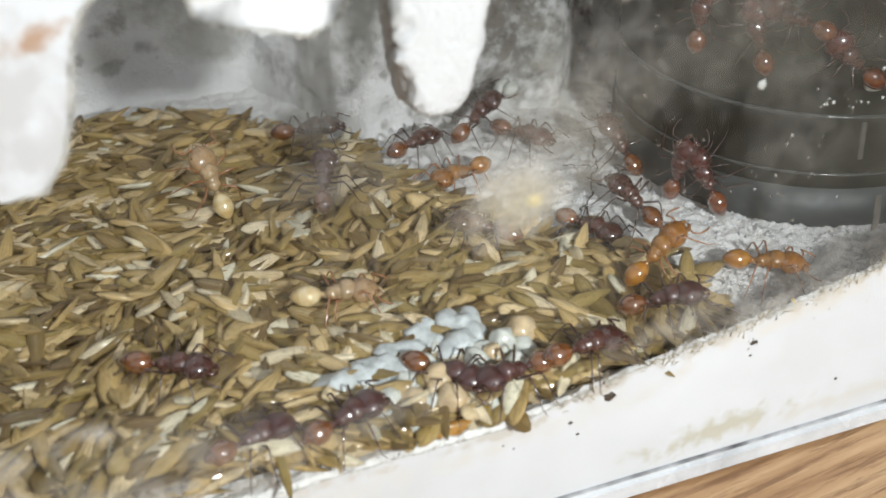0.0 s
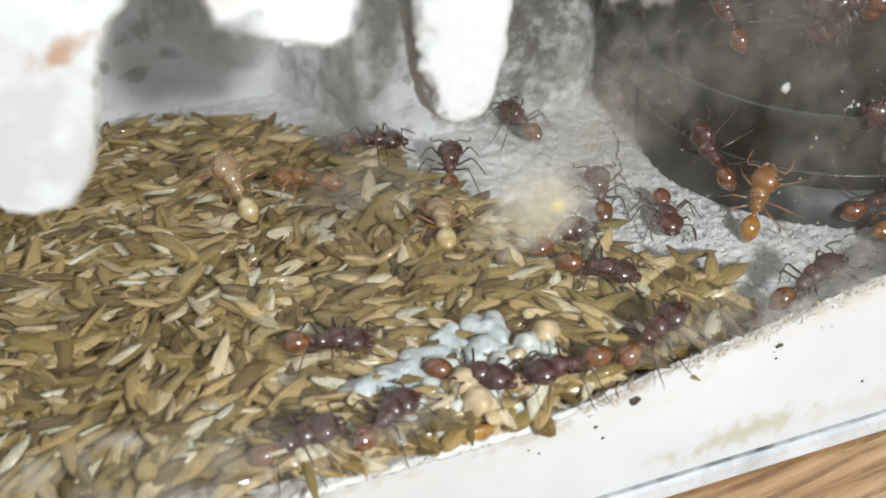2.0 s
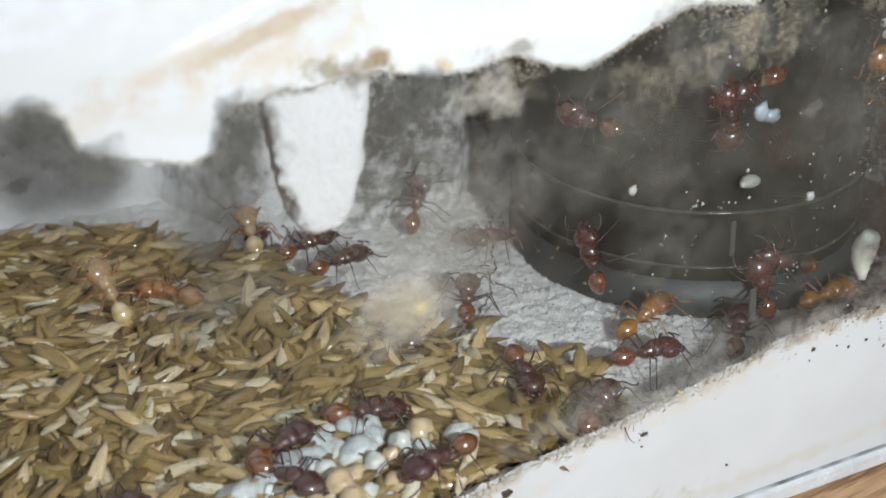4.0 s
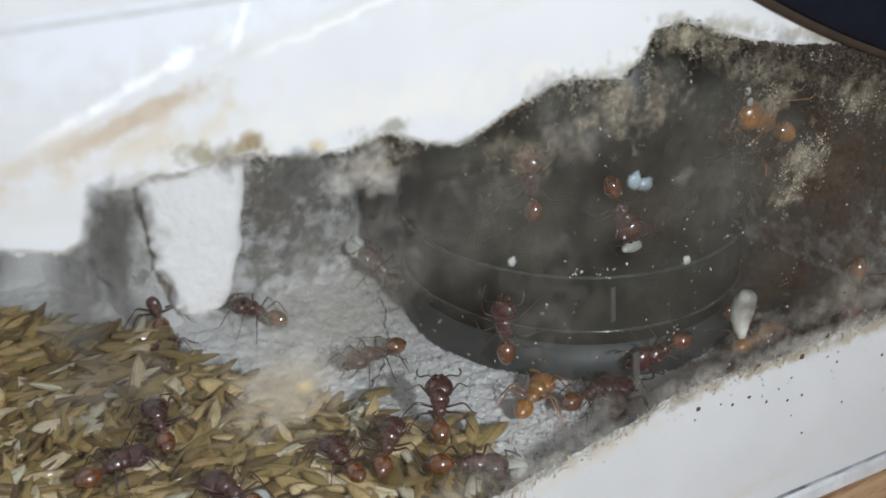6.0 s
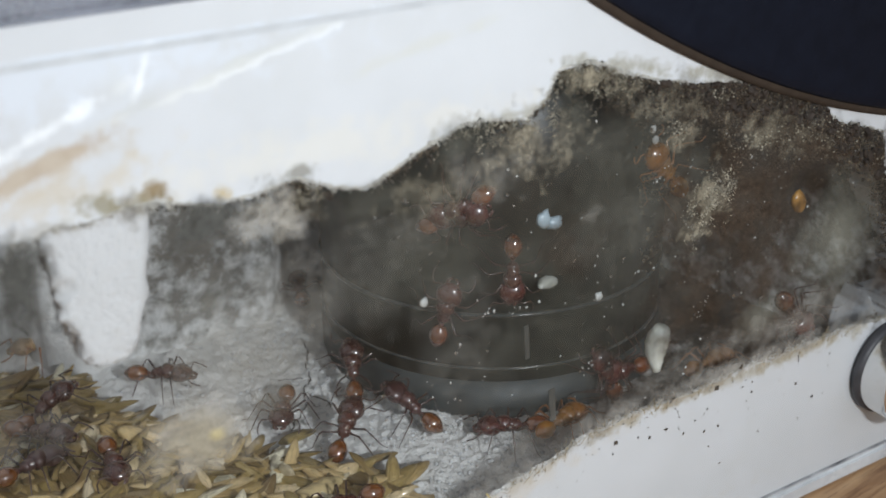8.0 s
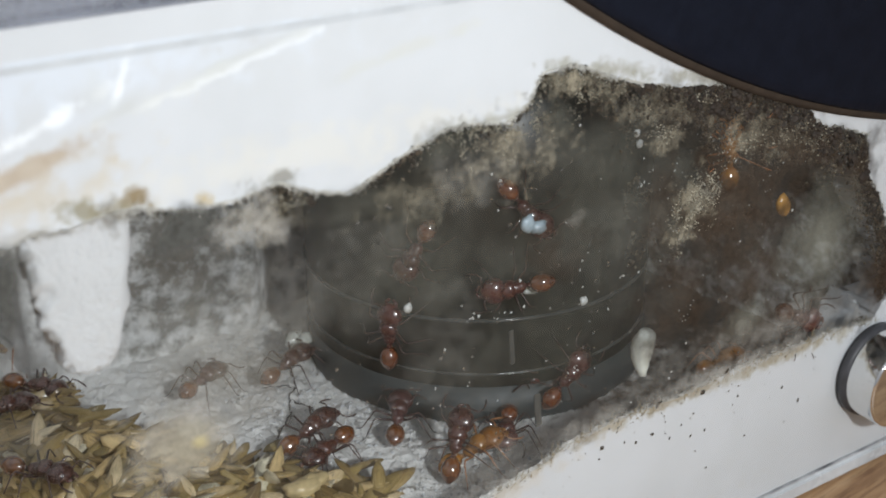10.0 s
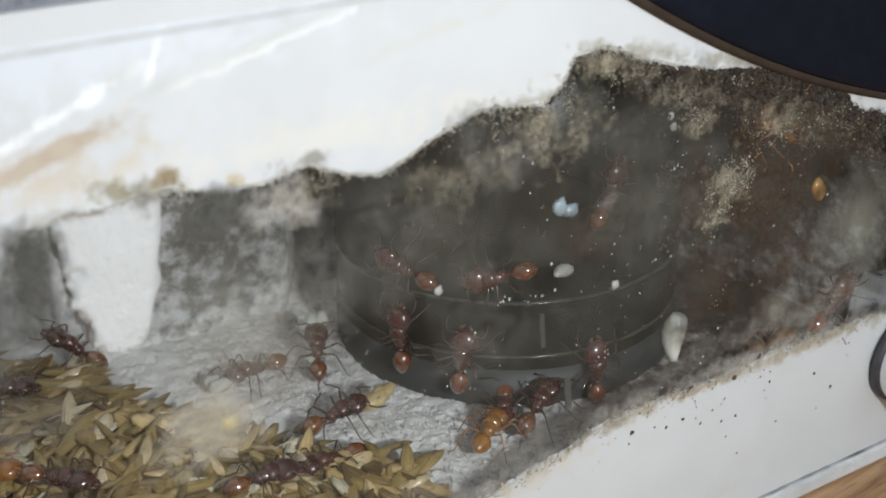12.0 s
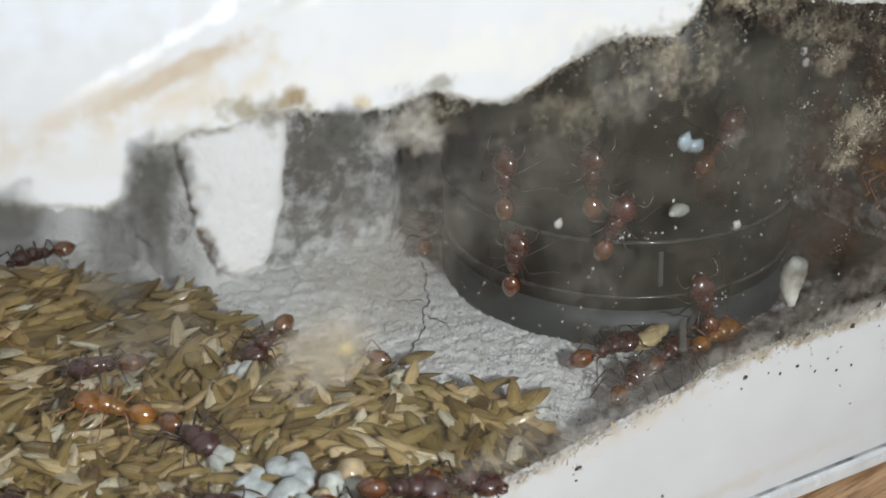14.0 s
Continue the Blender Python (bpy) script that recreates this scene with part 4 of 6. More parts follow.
def make_ant(look_name):
    head_m, body_m, gaster_m, label = LOOKS[look_name]
    leg_m = M_LEG_PALE if look_name in ("orange", "pale") else M_LEG
    ant = tagged(empty("ant"), label, "ant", "ants of the nest")
    bm = bmesh.new()
    r = bmesh.ops.create_icosphere(bm, subdivisions=3, radius=1)
    for v in r["verts"]:
        x, y, z = v.co
        wide = 1.0 + 0.10 * -x
        wide *= 1.12
        notch = 0.16 * math.exp(-(y * 3.2) ** 2) * max(0, -x)
        v.co = (2.05 + x * 1.08 + notch, y * 0.99 * wide, 0.08 + z * 0.76 * (1 - 0.18 * max(0, x)))
    head = part("head", sized(bm), head_m, ant)
    for side in (1, -1):
        bm = bmesh.new()
        lump(bm, (2.25, 0.92 * side, 0.32), (0.16, 0.08, 0.14), sub=1)
        part("eye", sized(bm), M_EYE, head)
        bm = bmesh.new()
        tube(bm, [(2.75, 0.42 * side, -0.12), (3.12, 0.44 * side, -0.18), (3.36, 0.22 * side, -0.2), (3.36, 0.04 * side, -0.2)], [0.20, 0.18, 0.13, 0.05], 7)
        part("mandible", sized(bm), body_m, head)
        bm = bmesh.new()
        tube(bm, [(2.80, 0.30 * side, 0.22), (2.95, 0.85 * side, 0.42), (2.85, 1.45 * side, 0.35), (3.20, 1.70 * side, 0.10), (3.70, 1.72 * side, -0.15), (4.05, 1.60 * side, -0.3)], [0.08, 0.065, 0.07, 0.06, 0.075, 0.05], 6)
        part("antenna", sized(bm), leg_m, head)
    bm = bmesh.new()
    lump(bm, (0.92, 0, 0.26), (0.72, 0.78, 0.68), 0.14, 1.0, 3)
    lump(bm, (0.38, 0, 0.16), (0.68, 0.57, 0.55), 0.12, 2.0, 3)
    lump(bm, (-0.06, 0, 0.08), (0.52, 0.54, 0.50), 0.14, 3.0, 3)
    part("thorax", sized(bm), body_m, ant)
    bm = bmesh.new()
    lump(bm, (-0.48, 0, 0.06), (0.20, 0.20, 0.30), 0.05, 1.0, 1)
    lump(bm, (-0.82, 0, 0.06), (0.22, 0.25, 0.28), 0.05, 2.0, 1)
    tube(bm, [(-0.2, 0, -0.1), (-0.6, 0, -0.12), (-1.0, 0, -0.05)], [0.13, 0.12, 0.14], 7)
    part("petiole", sized(bm), body_m, ant)
    bm = bmesh.new()
    r = bmesh.ops.create_icosphere(bm, subdivisions=3, radius=1)
    for v in r["verts"]:
        x, y, z = v.co
        taper = 1 - 0.34 * max(0, -x) ** 1.6 - 0.10 * max(0, x) ** 2
        ridge = 1 + 0.02 * math.sin(9 * x)
        v.co = (-1.90 + x * 1.12, y * 0.80 * taper * ridge, 0.06 + z * 0.77 * taper * ridge)
    part("gaster", sized(bm), gaster_m, ant)
    for side in (1, -1):
        for x, angle in HIPS:
            bm = bmesh.new()
            tube(bm, [(0, 0, 0), (0, 0.30, -0.10), (0, 0.55, 0.05), (0, 1.45, 0.72), (0, 1.75, 0.55), (0, 2.35, -0.45), (0, 2.75, -1.12), (0.05, 3.25, -1.22)], [0.13, 0.12, 0.09, 0.085, 0.06, 0.052, 0.036, 0.022], 6)
            if side < 0:
                bmesh.ops.scale(bm, vec=(1, -1, 1), verts=bm.verts)
                bmesh.ops.reverse_faces(bm, faces=bm.faces)
            leg = part("leg", sized(bm), leg_m, ant)
            leg.matrix_basis = pose(x * SIZE * MM, 0.30 * side * SIZE * MM, -0.05 * SIZE * MM, 0, 0, -angle * side)
    return ant


# ---- brood and loose bits ----
M_BROOD = simple("brood_white", (0.64, 0.66, 0.60), 0.14, 0.3, 900, 0.2, 0.0002, Subsurface_Weight=0.3, Subsurface_Radius=(0.001, 0.001, 0.0008), Subsurface_Scale=0.6)
M_BLUISH = simple("bluish_fluff", (0.62, 0.665, 0.655), 0.3, 0.3, 1400, 0.4, 0.0003, Subsurface_Weight=0.25, Subsurface_Radius=(0.001, 0.001, 0.001), Subsurface_Scale=0.6)
M_EGG = simple("egg_blue", (0.42, 0.52, 0.58), 0.35, 0.3, 1200)
M_PUPA = simple("pupa_tan", (0.64, 0.50, 0.31), 0.18, 0.4, 700, 0.2, 0.0002, Subsurface_Weight=0.3, Subsurface_Radius=(0.001, 0.0007, 0.0004), Subsurface_Scale=0.6)
M_AMBER = simple("amber_husk", (0.42, 0.22, 0.05), 0.25, 0.4, 900)
M_YELLOW = simple("yellow_husk", (0.62, 0.47, 0.17), 0.4, 0.3, 900)
M_KERNEL = simple("kernel", (0.60, 0.47, 0.24), 0.3, 0.35, 900, 0.3, 0.0003)
M_DROP = simple("water", (0.98, 0.99, 0.99), 0.02, 0.0, 500, 0.0, 0.0001, Transmission_Weight=1.0, IOR=1.33)
M_FLECK_GLINT = simple("white_fleck_glint", (0.74, 0.76, 0.74), 0.4, 0.2, 2000)
M_RIDGE = simple("ridge_white", (0.80, 0.81, 0.82), 0.45, 0.05, 300)
M_SPOT = simple("dark_speck", (0.06, 0.045, 0.03), 0.6, 0.4, 2000)
M_GRIT = simple("grey_grit", (0.26, 0.245, 0.22), 0.7, 0.6, 600)


def blob_thing(name, at, radii, material, label, category, group="", rough=0.15, turn=(0, 0, 0), seed=0.0, sub=2):
    bm = bmesh.new()
    lump(bm, (0, 0, 0), radii, rough, seed, sub, Euler([radians(a) for a in turn]).to_matrix())
    ob = part(name, bm, material)
    ob.location = [v * MM for v in at]
    return tagged(ob, label, category, group)


def larva_thing(at, long, thick, material, label, turn):
    """A curved grub, thicker at one end, with faint rings."""
    bm = bmesh.new()
    n = 11
    pts = [(long * (i / (n - 1) - 0.5), 0.12 * long * math.sin(math.pi * i / (n - 1)), 0) for i in range(n)]
    rad = [thick * (0.25 + 0.75 * math.sin(math.pi * min(0.94, (i + 0.55) / n)) ** 0.6) * (0.50 + 0.60 * i / n) * (1 + 0.03 * (-1) ** i) for i in range(n)]
    tube(bm, pts, rad, 12)
    ob = part("larva", bm, material)
    ob.matrix_basis = pose(*[v * MM for v in at], *turn)
    return tagged(ob, label, "larva", "brood")

# brood heap beside the pane
for i, (x, y, z, r) in enumerate(((-6.1, 7.3, 3.0, 2.35), (-3.4, 8.0, 3.0, 2.0), (-0.9, 8.6, 3.0, 2.35), (1.2, 10.2, 3.0, 2.3), (3.5, 11.4, 3.0, 2.35), (7.6, 11.4, 3.2, 2.3), (6.0, 9.0, 3.2, 2.4))):
    bm = bmesh.new()
    rs = random.Random(40 + i)
    for k in range(15):
        a = rs.random() * 6.3
        d = r * 0.9 * rs.random()
        lump(bm, (d * math.cos(a), d * math.sin(a), rs.uniform(-0.5, 0.4)), (r * rs.uniform(0.36, 0.58), r * rs.uniform(0.36, 0.58), r * rs.uniform(0.22, 0.36)), 0.3, i + k * 0.7)
    ob = part("egg_clump", bm, M_BLUISH)
    merge = ob.modifiers.new("merge", "REMESH")
    merge.mode, merge.voxel_size, merge.use_smooth_shade = "VOXEL", 0.00018, True
    relax = ob.modifiers.new("relax", "SMOOTH")
    relax.factor, relax.iterations = 0.5, 24
    ob.location = (x * MM, y * MM, z * MM)
    tagged(ob, "bluish-white fluffy clump of eggs lying on the seeds", "egg clump", "brood")
for i, (x, y, z, r, m, what) in enumerate((
        (-3.7, 2.6, 1.6, 1.55, M_BROOD, "round milky white larva against the pane"), (-0.9, 2.2, 1.2, 1.8, M_BROOD, "round milky white larva against the pane"),
        (2.9, 2.9, 1.9, 2.2, M_PUPA, "tan curled pupa against the pane"), (5.7, 2.0, 1.3, 1.6, M_BROOD, "round milky white larva against the pane"),
        (9.9, 7.6, 3.0, 1.6, M_BROOD, "pearly round larva with a yellowish side"), (12.3, 8.4, 2.6, 2.1, M_PUPA, "tan curled pupa on the seeds"),
        (10.2, 5.0, 2.2, 1.5, M_BROOD, "milky white larva on the seeds"), (2.3, 5.0, 3.0, 1.8, M_PUPA, "tan curled pupa on the seeds"),
        (-0.6, 3.8, 2.2, 1.6, M_PUPA, "tan curled pupa on the seeds"), (-0.2, 6.0, 2.6, 1.4, M_BROOD, "milky white larva on the seeds"),
        (4.4, 5.6, 2.6, 1.5, M_PUPA, "tan curled pupa on the seeds"), (-5.9, 2.2, 1.0, 1.4, M_PUPA, "tan curled pupa against the pane"),
        (7.4, 3.6, 2.2, 1.5, M_PUPA, "tan curled pupa on the seeds"), (6.4, 6.0, 2.9, 1.5, M_BROOD, "milky white larva on the seeds"), (8.3, 6.2, 3.0, 1.3, M_PUPA, "tan curled pupa on the seeds"),
        (0.9, 3.0, 2.0, 1.3, M_BROOD, "milky white larva on the seeds"), (4.6, 3.4, 2.2, 1.3, M_BROOD, "milky white larva on the seeds"), (-2.4, 4.6, 2.4, 1.3, M_BROOD, "milky white larva on the seeds"),
        (11.6, 6.6, 2.8, 1.3, M_BROOD, "milky white larva on the seeds"), (2.0, 7.2, 3.2, 1.2, M_BROOD, "milky white larva on the seeds"))):
    blob_thing("pupa" if m is M_PUPA else "larva", (x, y, z), (r, r * 0.8, r * 0.78), m, what, "brood", "brood", 0.22, (0, 20 * i, 37 * i), i * 1.3, 3)
bm = bmesh.new()
seed_bm(bm, Matrix(), 6.2, 1.9, 1.1, 0.2, 0.2)
ob = part("seed", bm, M_AMBER)
ob.matrix_basis = pose(2.6 * MM, 1.0 * MM, 0.2 * MM, 90, 3, 0)
tagged(ob, "amber-brown seed husk standing against the pane", "seed")
for i, (x, y, z, turn) in enumerate(((32.0, 16.0, 1.5, (20, -35, 120)), (33.7, 13.4, 1.6, (10, -20, 60)), (36.4, 13.2, 0.9, (0, 0, 25)), (34.0, 17.6, 1.2, (30, 10, 160)), (29, 27, 0.8, (0, 5, 10)))):
    bm = bmesh.new()
    seed_bm(bm, Matrix(), 5.2, 1.7, 0.9, 0.3, 0.3)
    ob = part("seed", bm, M_SEED)
    ob.matrix_basis = pose(x * MM, y * MM, z * MM, *turn)
    tagged(ob, "straw-coloured seed husk strayed onto the plaster floor", "seed", "stray seeds")

# larvae and bits stuck on the inside of the pane
larva_thing((60.3, 1.4, 14.3), 5.2, 1.6, M_BROOD, "milky white larva hanging on the pane", (0, -86, 0))
larva_thing((56.5, 16.3, 17.3), 3.2, 1.0, M_BROOD, "pale curved larva lying against the jar", (0, 8, 20))
blob_thing("egg", (43.3, 0.7, 34.0), (0.75, 0.5, 0.9), M_EGG, "pale blue-white egg stuck on the pane", "egg", rough=0.4)
blob_thing("egg", (44.7, 0.7, 33.3), (0.85, 0.5, 0.7), M_EGG, "pale blue-white egg stuck on the pane", "egg", rough=0.5, seed=2)
blob_thing("amber_husk", (79.0, 0.7, 27.6), (1.0, 0.6, 1.5), M_AMBER, "shiny amber husk stuck on the pane", "husk", turn=(0, -25, 0))
for i, (x, z, r) in enumerate(((29.6, 29.2, 0.42), (50.3, 24.0, 0.45), (56.2, 40.5, 0.38), (56.6, 39.3, 0.42))):
    blob_thing("droplet", (x, 0.35, z), (r, 0.22, r * 1.1), M_FLECK_GLINT, "small white fleck on the pane", "fleck", "flecks on the pane", 0.4, seed=i)
for i, (x, z, turn, long, wide) in enumerate(((44.75, 13.4, 5, 3.9, 0.42), (41.3, 21.6, 4, 3.8, 0.30), (50.7, 30.5, -20, 1.3, 0.2))):
    bm = bmesh.new()
    box(bm, (-wide, -0.06, -long / 2), (wide, 0.06, long / 2), 0.05)
    ob = part("sliver", bm, M_CUP_RIM, smooth=False)
    ob.matrix_basis = pose(x * MM, 0.2 * MM, z * MM, 0, -turn, 0)
    tagged(ob, "thin clear sliver stuck upright on the pane", "sliver")


def scatter(name, material, places, size, label):
    bm = bmesh.new()
    rs = random.Random(len(places))
    for x, y, z in places:
        s = rs.uniform(*size)
        lump(bm, (x, y, z), (s * rs.uniform(0.6, 1.6), s * 0.4, s * rs.uniform(0.6, 1.4)), 0.6, x, 1, Euler((0, rs.random() * 6, 0)).to_matrix())
    return tagged(part(name, bm, material), label, "specks", kind="stuff")


rs = random.Random(77)
white = []
# white specks, many of them standing in for glints of the damp film
for (ax, az), (bx, bz), n, sp in (((58.4, 36.3), (57.0, 34.5), 9, 0.3), ((66.6, 21.3), (64.2, 17.4), 16, 0.4), ((63.0, 33.0), (62.2, 27.5), 14, 0.5), ((49.0, 17.2), (50.3, 16.0), 7, 0.35), ((55.0, 25.8), (55.6, 25.4), 5, 0.3), ((36, 26.3), (44, 25.2), 14, 0.3), ((62, 28), (88, 40), 30, 4.5), ((30, 22), (62, 12), 20, 5.0), ((64, 26), (80, 14), 16, 4.0), ((40, 34), (60, 20), 40, 6.0), ((60, 36), (82, 26), 50, 4.5)):
    for k in range(n):
        t = rs.random()
        white.append((ax + (bx - ax) * t + rs.gauss(0, sp), 0.3, az + (bz - az) * t + rs.gauss(0, sp)))
scatter("white_specks", M_FLECK_GLINT, white, (0.04, 0.14), "scattered white specks and painted glints on the pane")
dark = [(x + rs.gauss(0, 0.1), 0.06, z) for x, z in ((65.2, 4.4), (62.7, 5.7), (60.9, 4.8), (58.5, 4.6), (63.6, 3.3), (56.8, 5.2), (53.5, 5.7), (66.7, 2.4), (68.9, 2.4), (53.2, 4.4), (51.2, 5.8), (74, 5.2), (81.7, 3.8), (75.8, -0.8), (32.8, 0.2), (7.8, -3.2), (13.5, -2), (14.2, -3.6), (6.6, -2.5), (44, -6), (70, -3), (85, 1))]
scatter("dark_specks", M_SPOT, dark, (0.10, 0.22), "small dark specks on the plaster under the pane")
for i, (x, z, r) in enumerate(((17.5, -0.1, 0.75), (32.9, 1.7, 0.5), (71.7, 9.3, 0.75), (68.3, 7.6, 0.5), (61.4, 8.6, 0.8))):
    blob_thing("dirt_crumb", (x, 0.3, z), (r, 0.35, r * 0.8), M_SPOT, "dark brown dirt crumb at the plaster edge", "crumb", "dirt crumbs", 0.5, seed=i, sub=2)
for x, z, l in ((27.8, -2.2, 2.6), (37, 4.6, 2.2), (43.5, 5.0, 2.2), (31, 3.2, 1.8)):
    bm = bmesh.new()
    tube(bm, [(-0.3, 0, l / 2), (0.15, 0.05, l * 0.2), (0.2, 0, -l * 0.2), (0.1, 0.05, -l / 2)], [0.12, 0.16, 0.13, 0.05], 6)
    ob = part("straw_bit", bm, M_YELLOW)
    ob.location = (x * MM, 0.25 * MM, z * MM)
    tagged(ob, "short bit of yellow straw stuck to the plaster", "straw")

# fine fibres and grit along the lower edge of the chamber mouth
M_FIBRE = simple("fibre", (0.42, 0.34, 0.20), 0.7, 0.5, 900)
bm = bmesh.new()
for x, z in along(LOWER, 8, 97, 0.16):
    if nz(x, 0, z, 0.45, 41) < -0.1:
        continue
    l, a, b = rs.uniform(0.3, 1.1), rs.gauss(0, 0.9), rs.gauss(0, 0.5)
    x, z, y = x + rs.gauss(0, 0.4), z + rs.gauss(-0.1, 0.45), rs.uniform(0.02, 0.08)
    dx, dz = l * math.sin(a), l * math.cos(a)
    tube(bm, [(x, y, z), (x + dx * 0.5 + 0.1 * b, y + 0.03, z + dz * 0.5), (x + dx, y, z + dz + 0.2 * b)], [0.035, 0.04, 0.015], 4)
tagged(part("edge_fibres", bm, M_FIBRE), "fine brownish fibres along the chamber's lower edge", "fibres", kind="stuff")
grit = []
for x, z in along(LOWER, 30, 98, 0.4):
    grit.append((x + rs.gauss(0, 0.5), 0.07, z - abs(rs.gauss(0, 1.0)) ** 1.6))
for k in range(26):
    grit.append((rs.uniform(44, 92), 0.07, rs.uniform(-2, 6.5)))
scatter("edge_grit", M_GRIT, grit, (0.03, 0.12), "grey grit on the plaster below the chamber")

# beads of condensation on the inside of the pane
drops = []
while len(drops) < 230:
    x, z = rs.uniform(18, 92), rs.uniform(8, 41)
    if nz(x, 3, z, 0.13, 15) > -0.15 and z < 45 - max(0.0, x - 55) * 0.3:
        drops.append((x, 0.16, z))
scatter("condensation_beads", M_DROP, drops, (0.06, 0.17), "tiny clear beads of water on the pane")

# cracks in the chamber floor
M_CRACK = simple("crack_shadow", (0.12, 0.11, 0.10), 0.8, 0.4, 900)
for pts in ([(41.5, 50), (40.5, 46), (38.2, 42), (37.2, 39.0), (35.2, 37.2), (33.8, 33.8), (30.9, 31.4), (29.4, 29.0)], [(37.2, 39.0), (35.9, 40.6), (34.2, 41.2), (33.0, 43.0)], [(35.2, 37.2), (36.6, 34.0), (36.2, 31.5)]):
    bm = bmesh.new()
    way = []
    for (ax, ay), (bx, by) in zip(pts, pts[1:]):
        steps = max(2, int(math.dist((ax, ay), (bx, by)) / 0.35))
        way += [(ax + (bx - ax) * k / steps, ay + (by - ay) * k / steps) for k in range(steps)]
    way = [(x + 0.35 * nz(x, y, 0, 1.1) + 0.15 * nz(x, y, 4, 3.0), y + 0.25 * nz(x, y, 8, 1.4)) for x, y in way]
    tube(bm, [(x, y, floor_z(x, y) + 0.03) for x, y in way], [(0.10 + 0.06 * nz(x, y, 2, 1.5)) * min(1.0, 0.2 + k * 0.2, 0.2 + (len(way) - 1 - k) * 0.2) for k, (x, y) in enumerate(way)], 6)
    tagged(part("floor_crack", bm, M_CRACK), "dark jagged crack in the plaster floor", "crack", kind="structure")
# granules on the floor
bm = bmesh.new()
rs = random.Random(9)
for k in range(3600):
    x, y = rs.uniform(8, 58), rs.uniform(1.0, 56)
    if within(x, y, SEED_AREA) or math.dist((x, y), (64, 38)) < 22.4 or rs.random() > 0.25 + 0.75 * (x > 30):
        continue
    s = rs.uniform(0.07, 0.26)
    lump(bm, (x, y, floor_z(x, y) + s * 0.3), (s, s * rs.uniform(0.7, 1.2), s * 0.8), 0.4, k, 1)
tagged(part("plaster_crumbs", bm, M_RIB), "small white plaster crumbs on the chamber floor", "crumbs", kind="stuff")
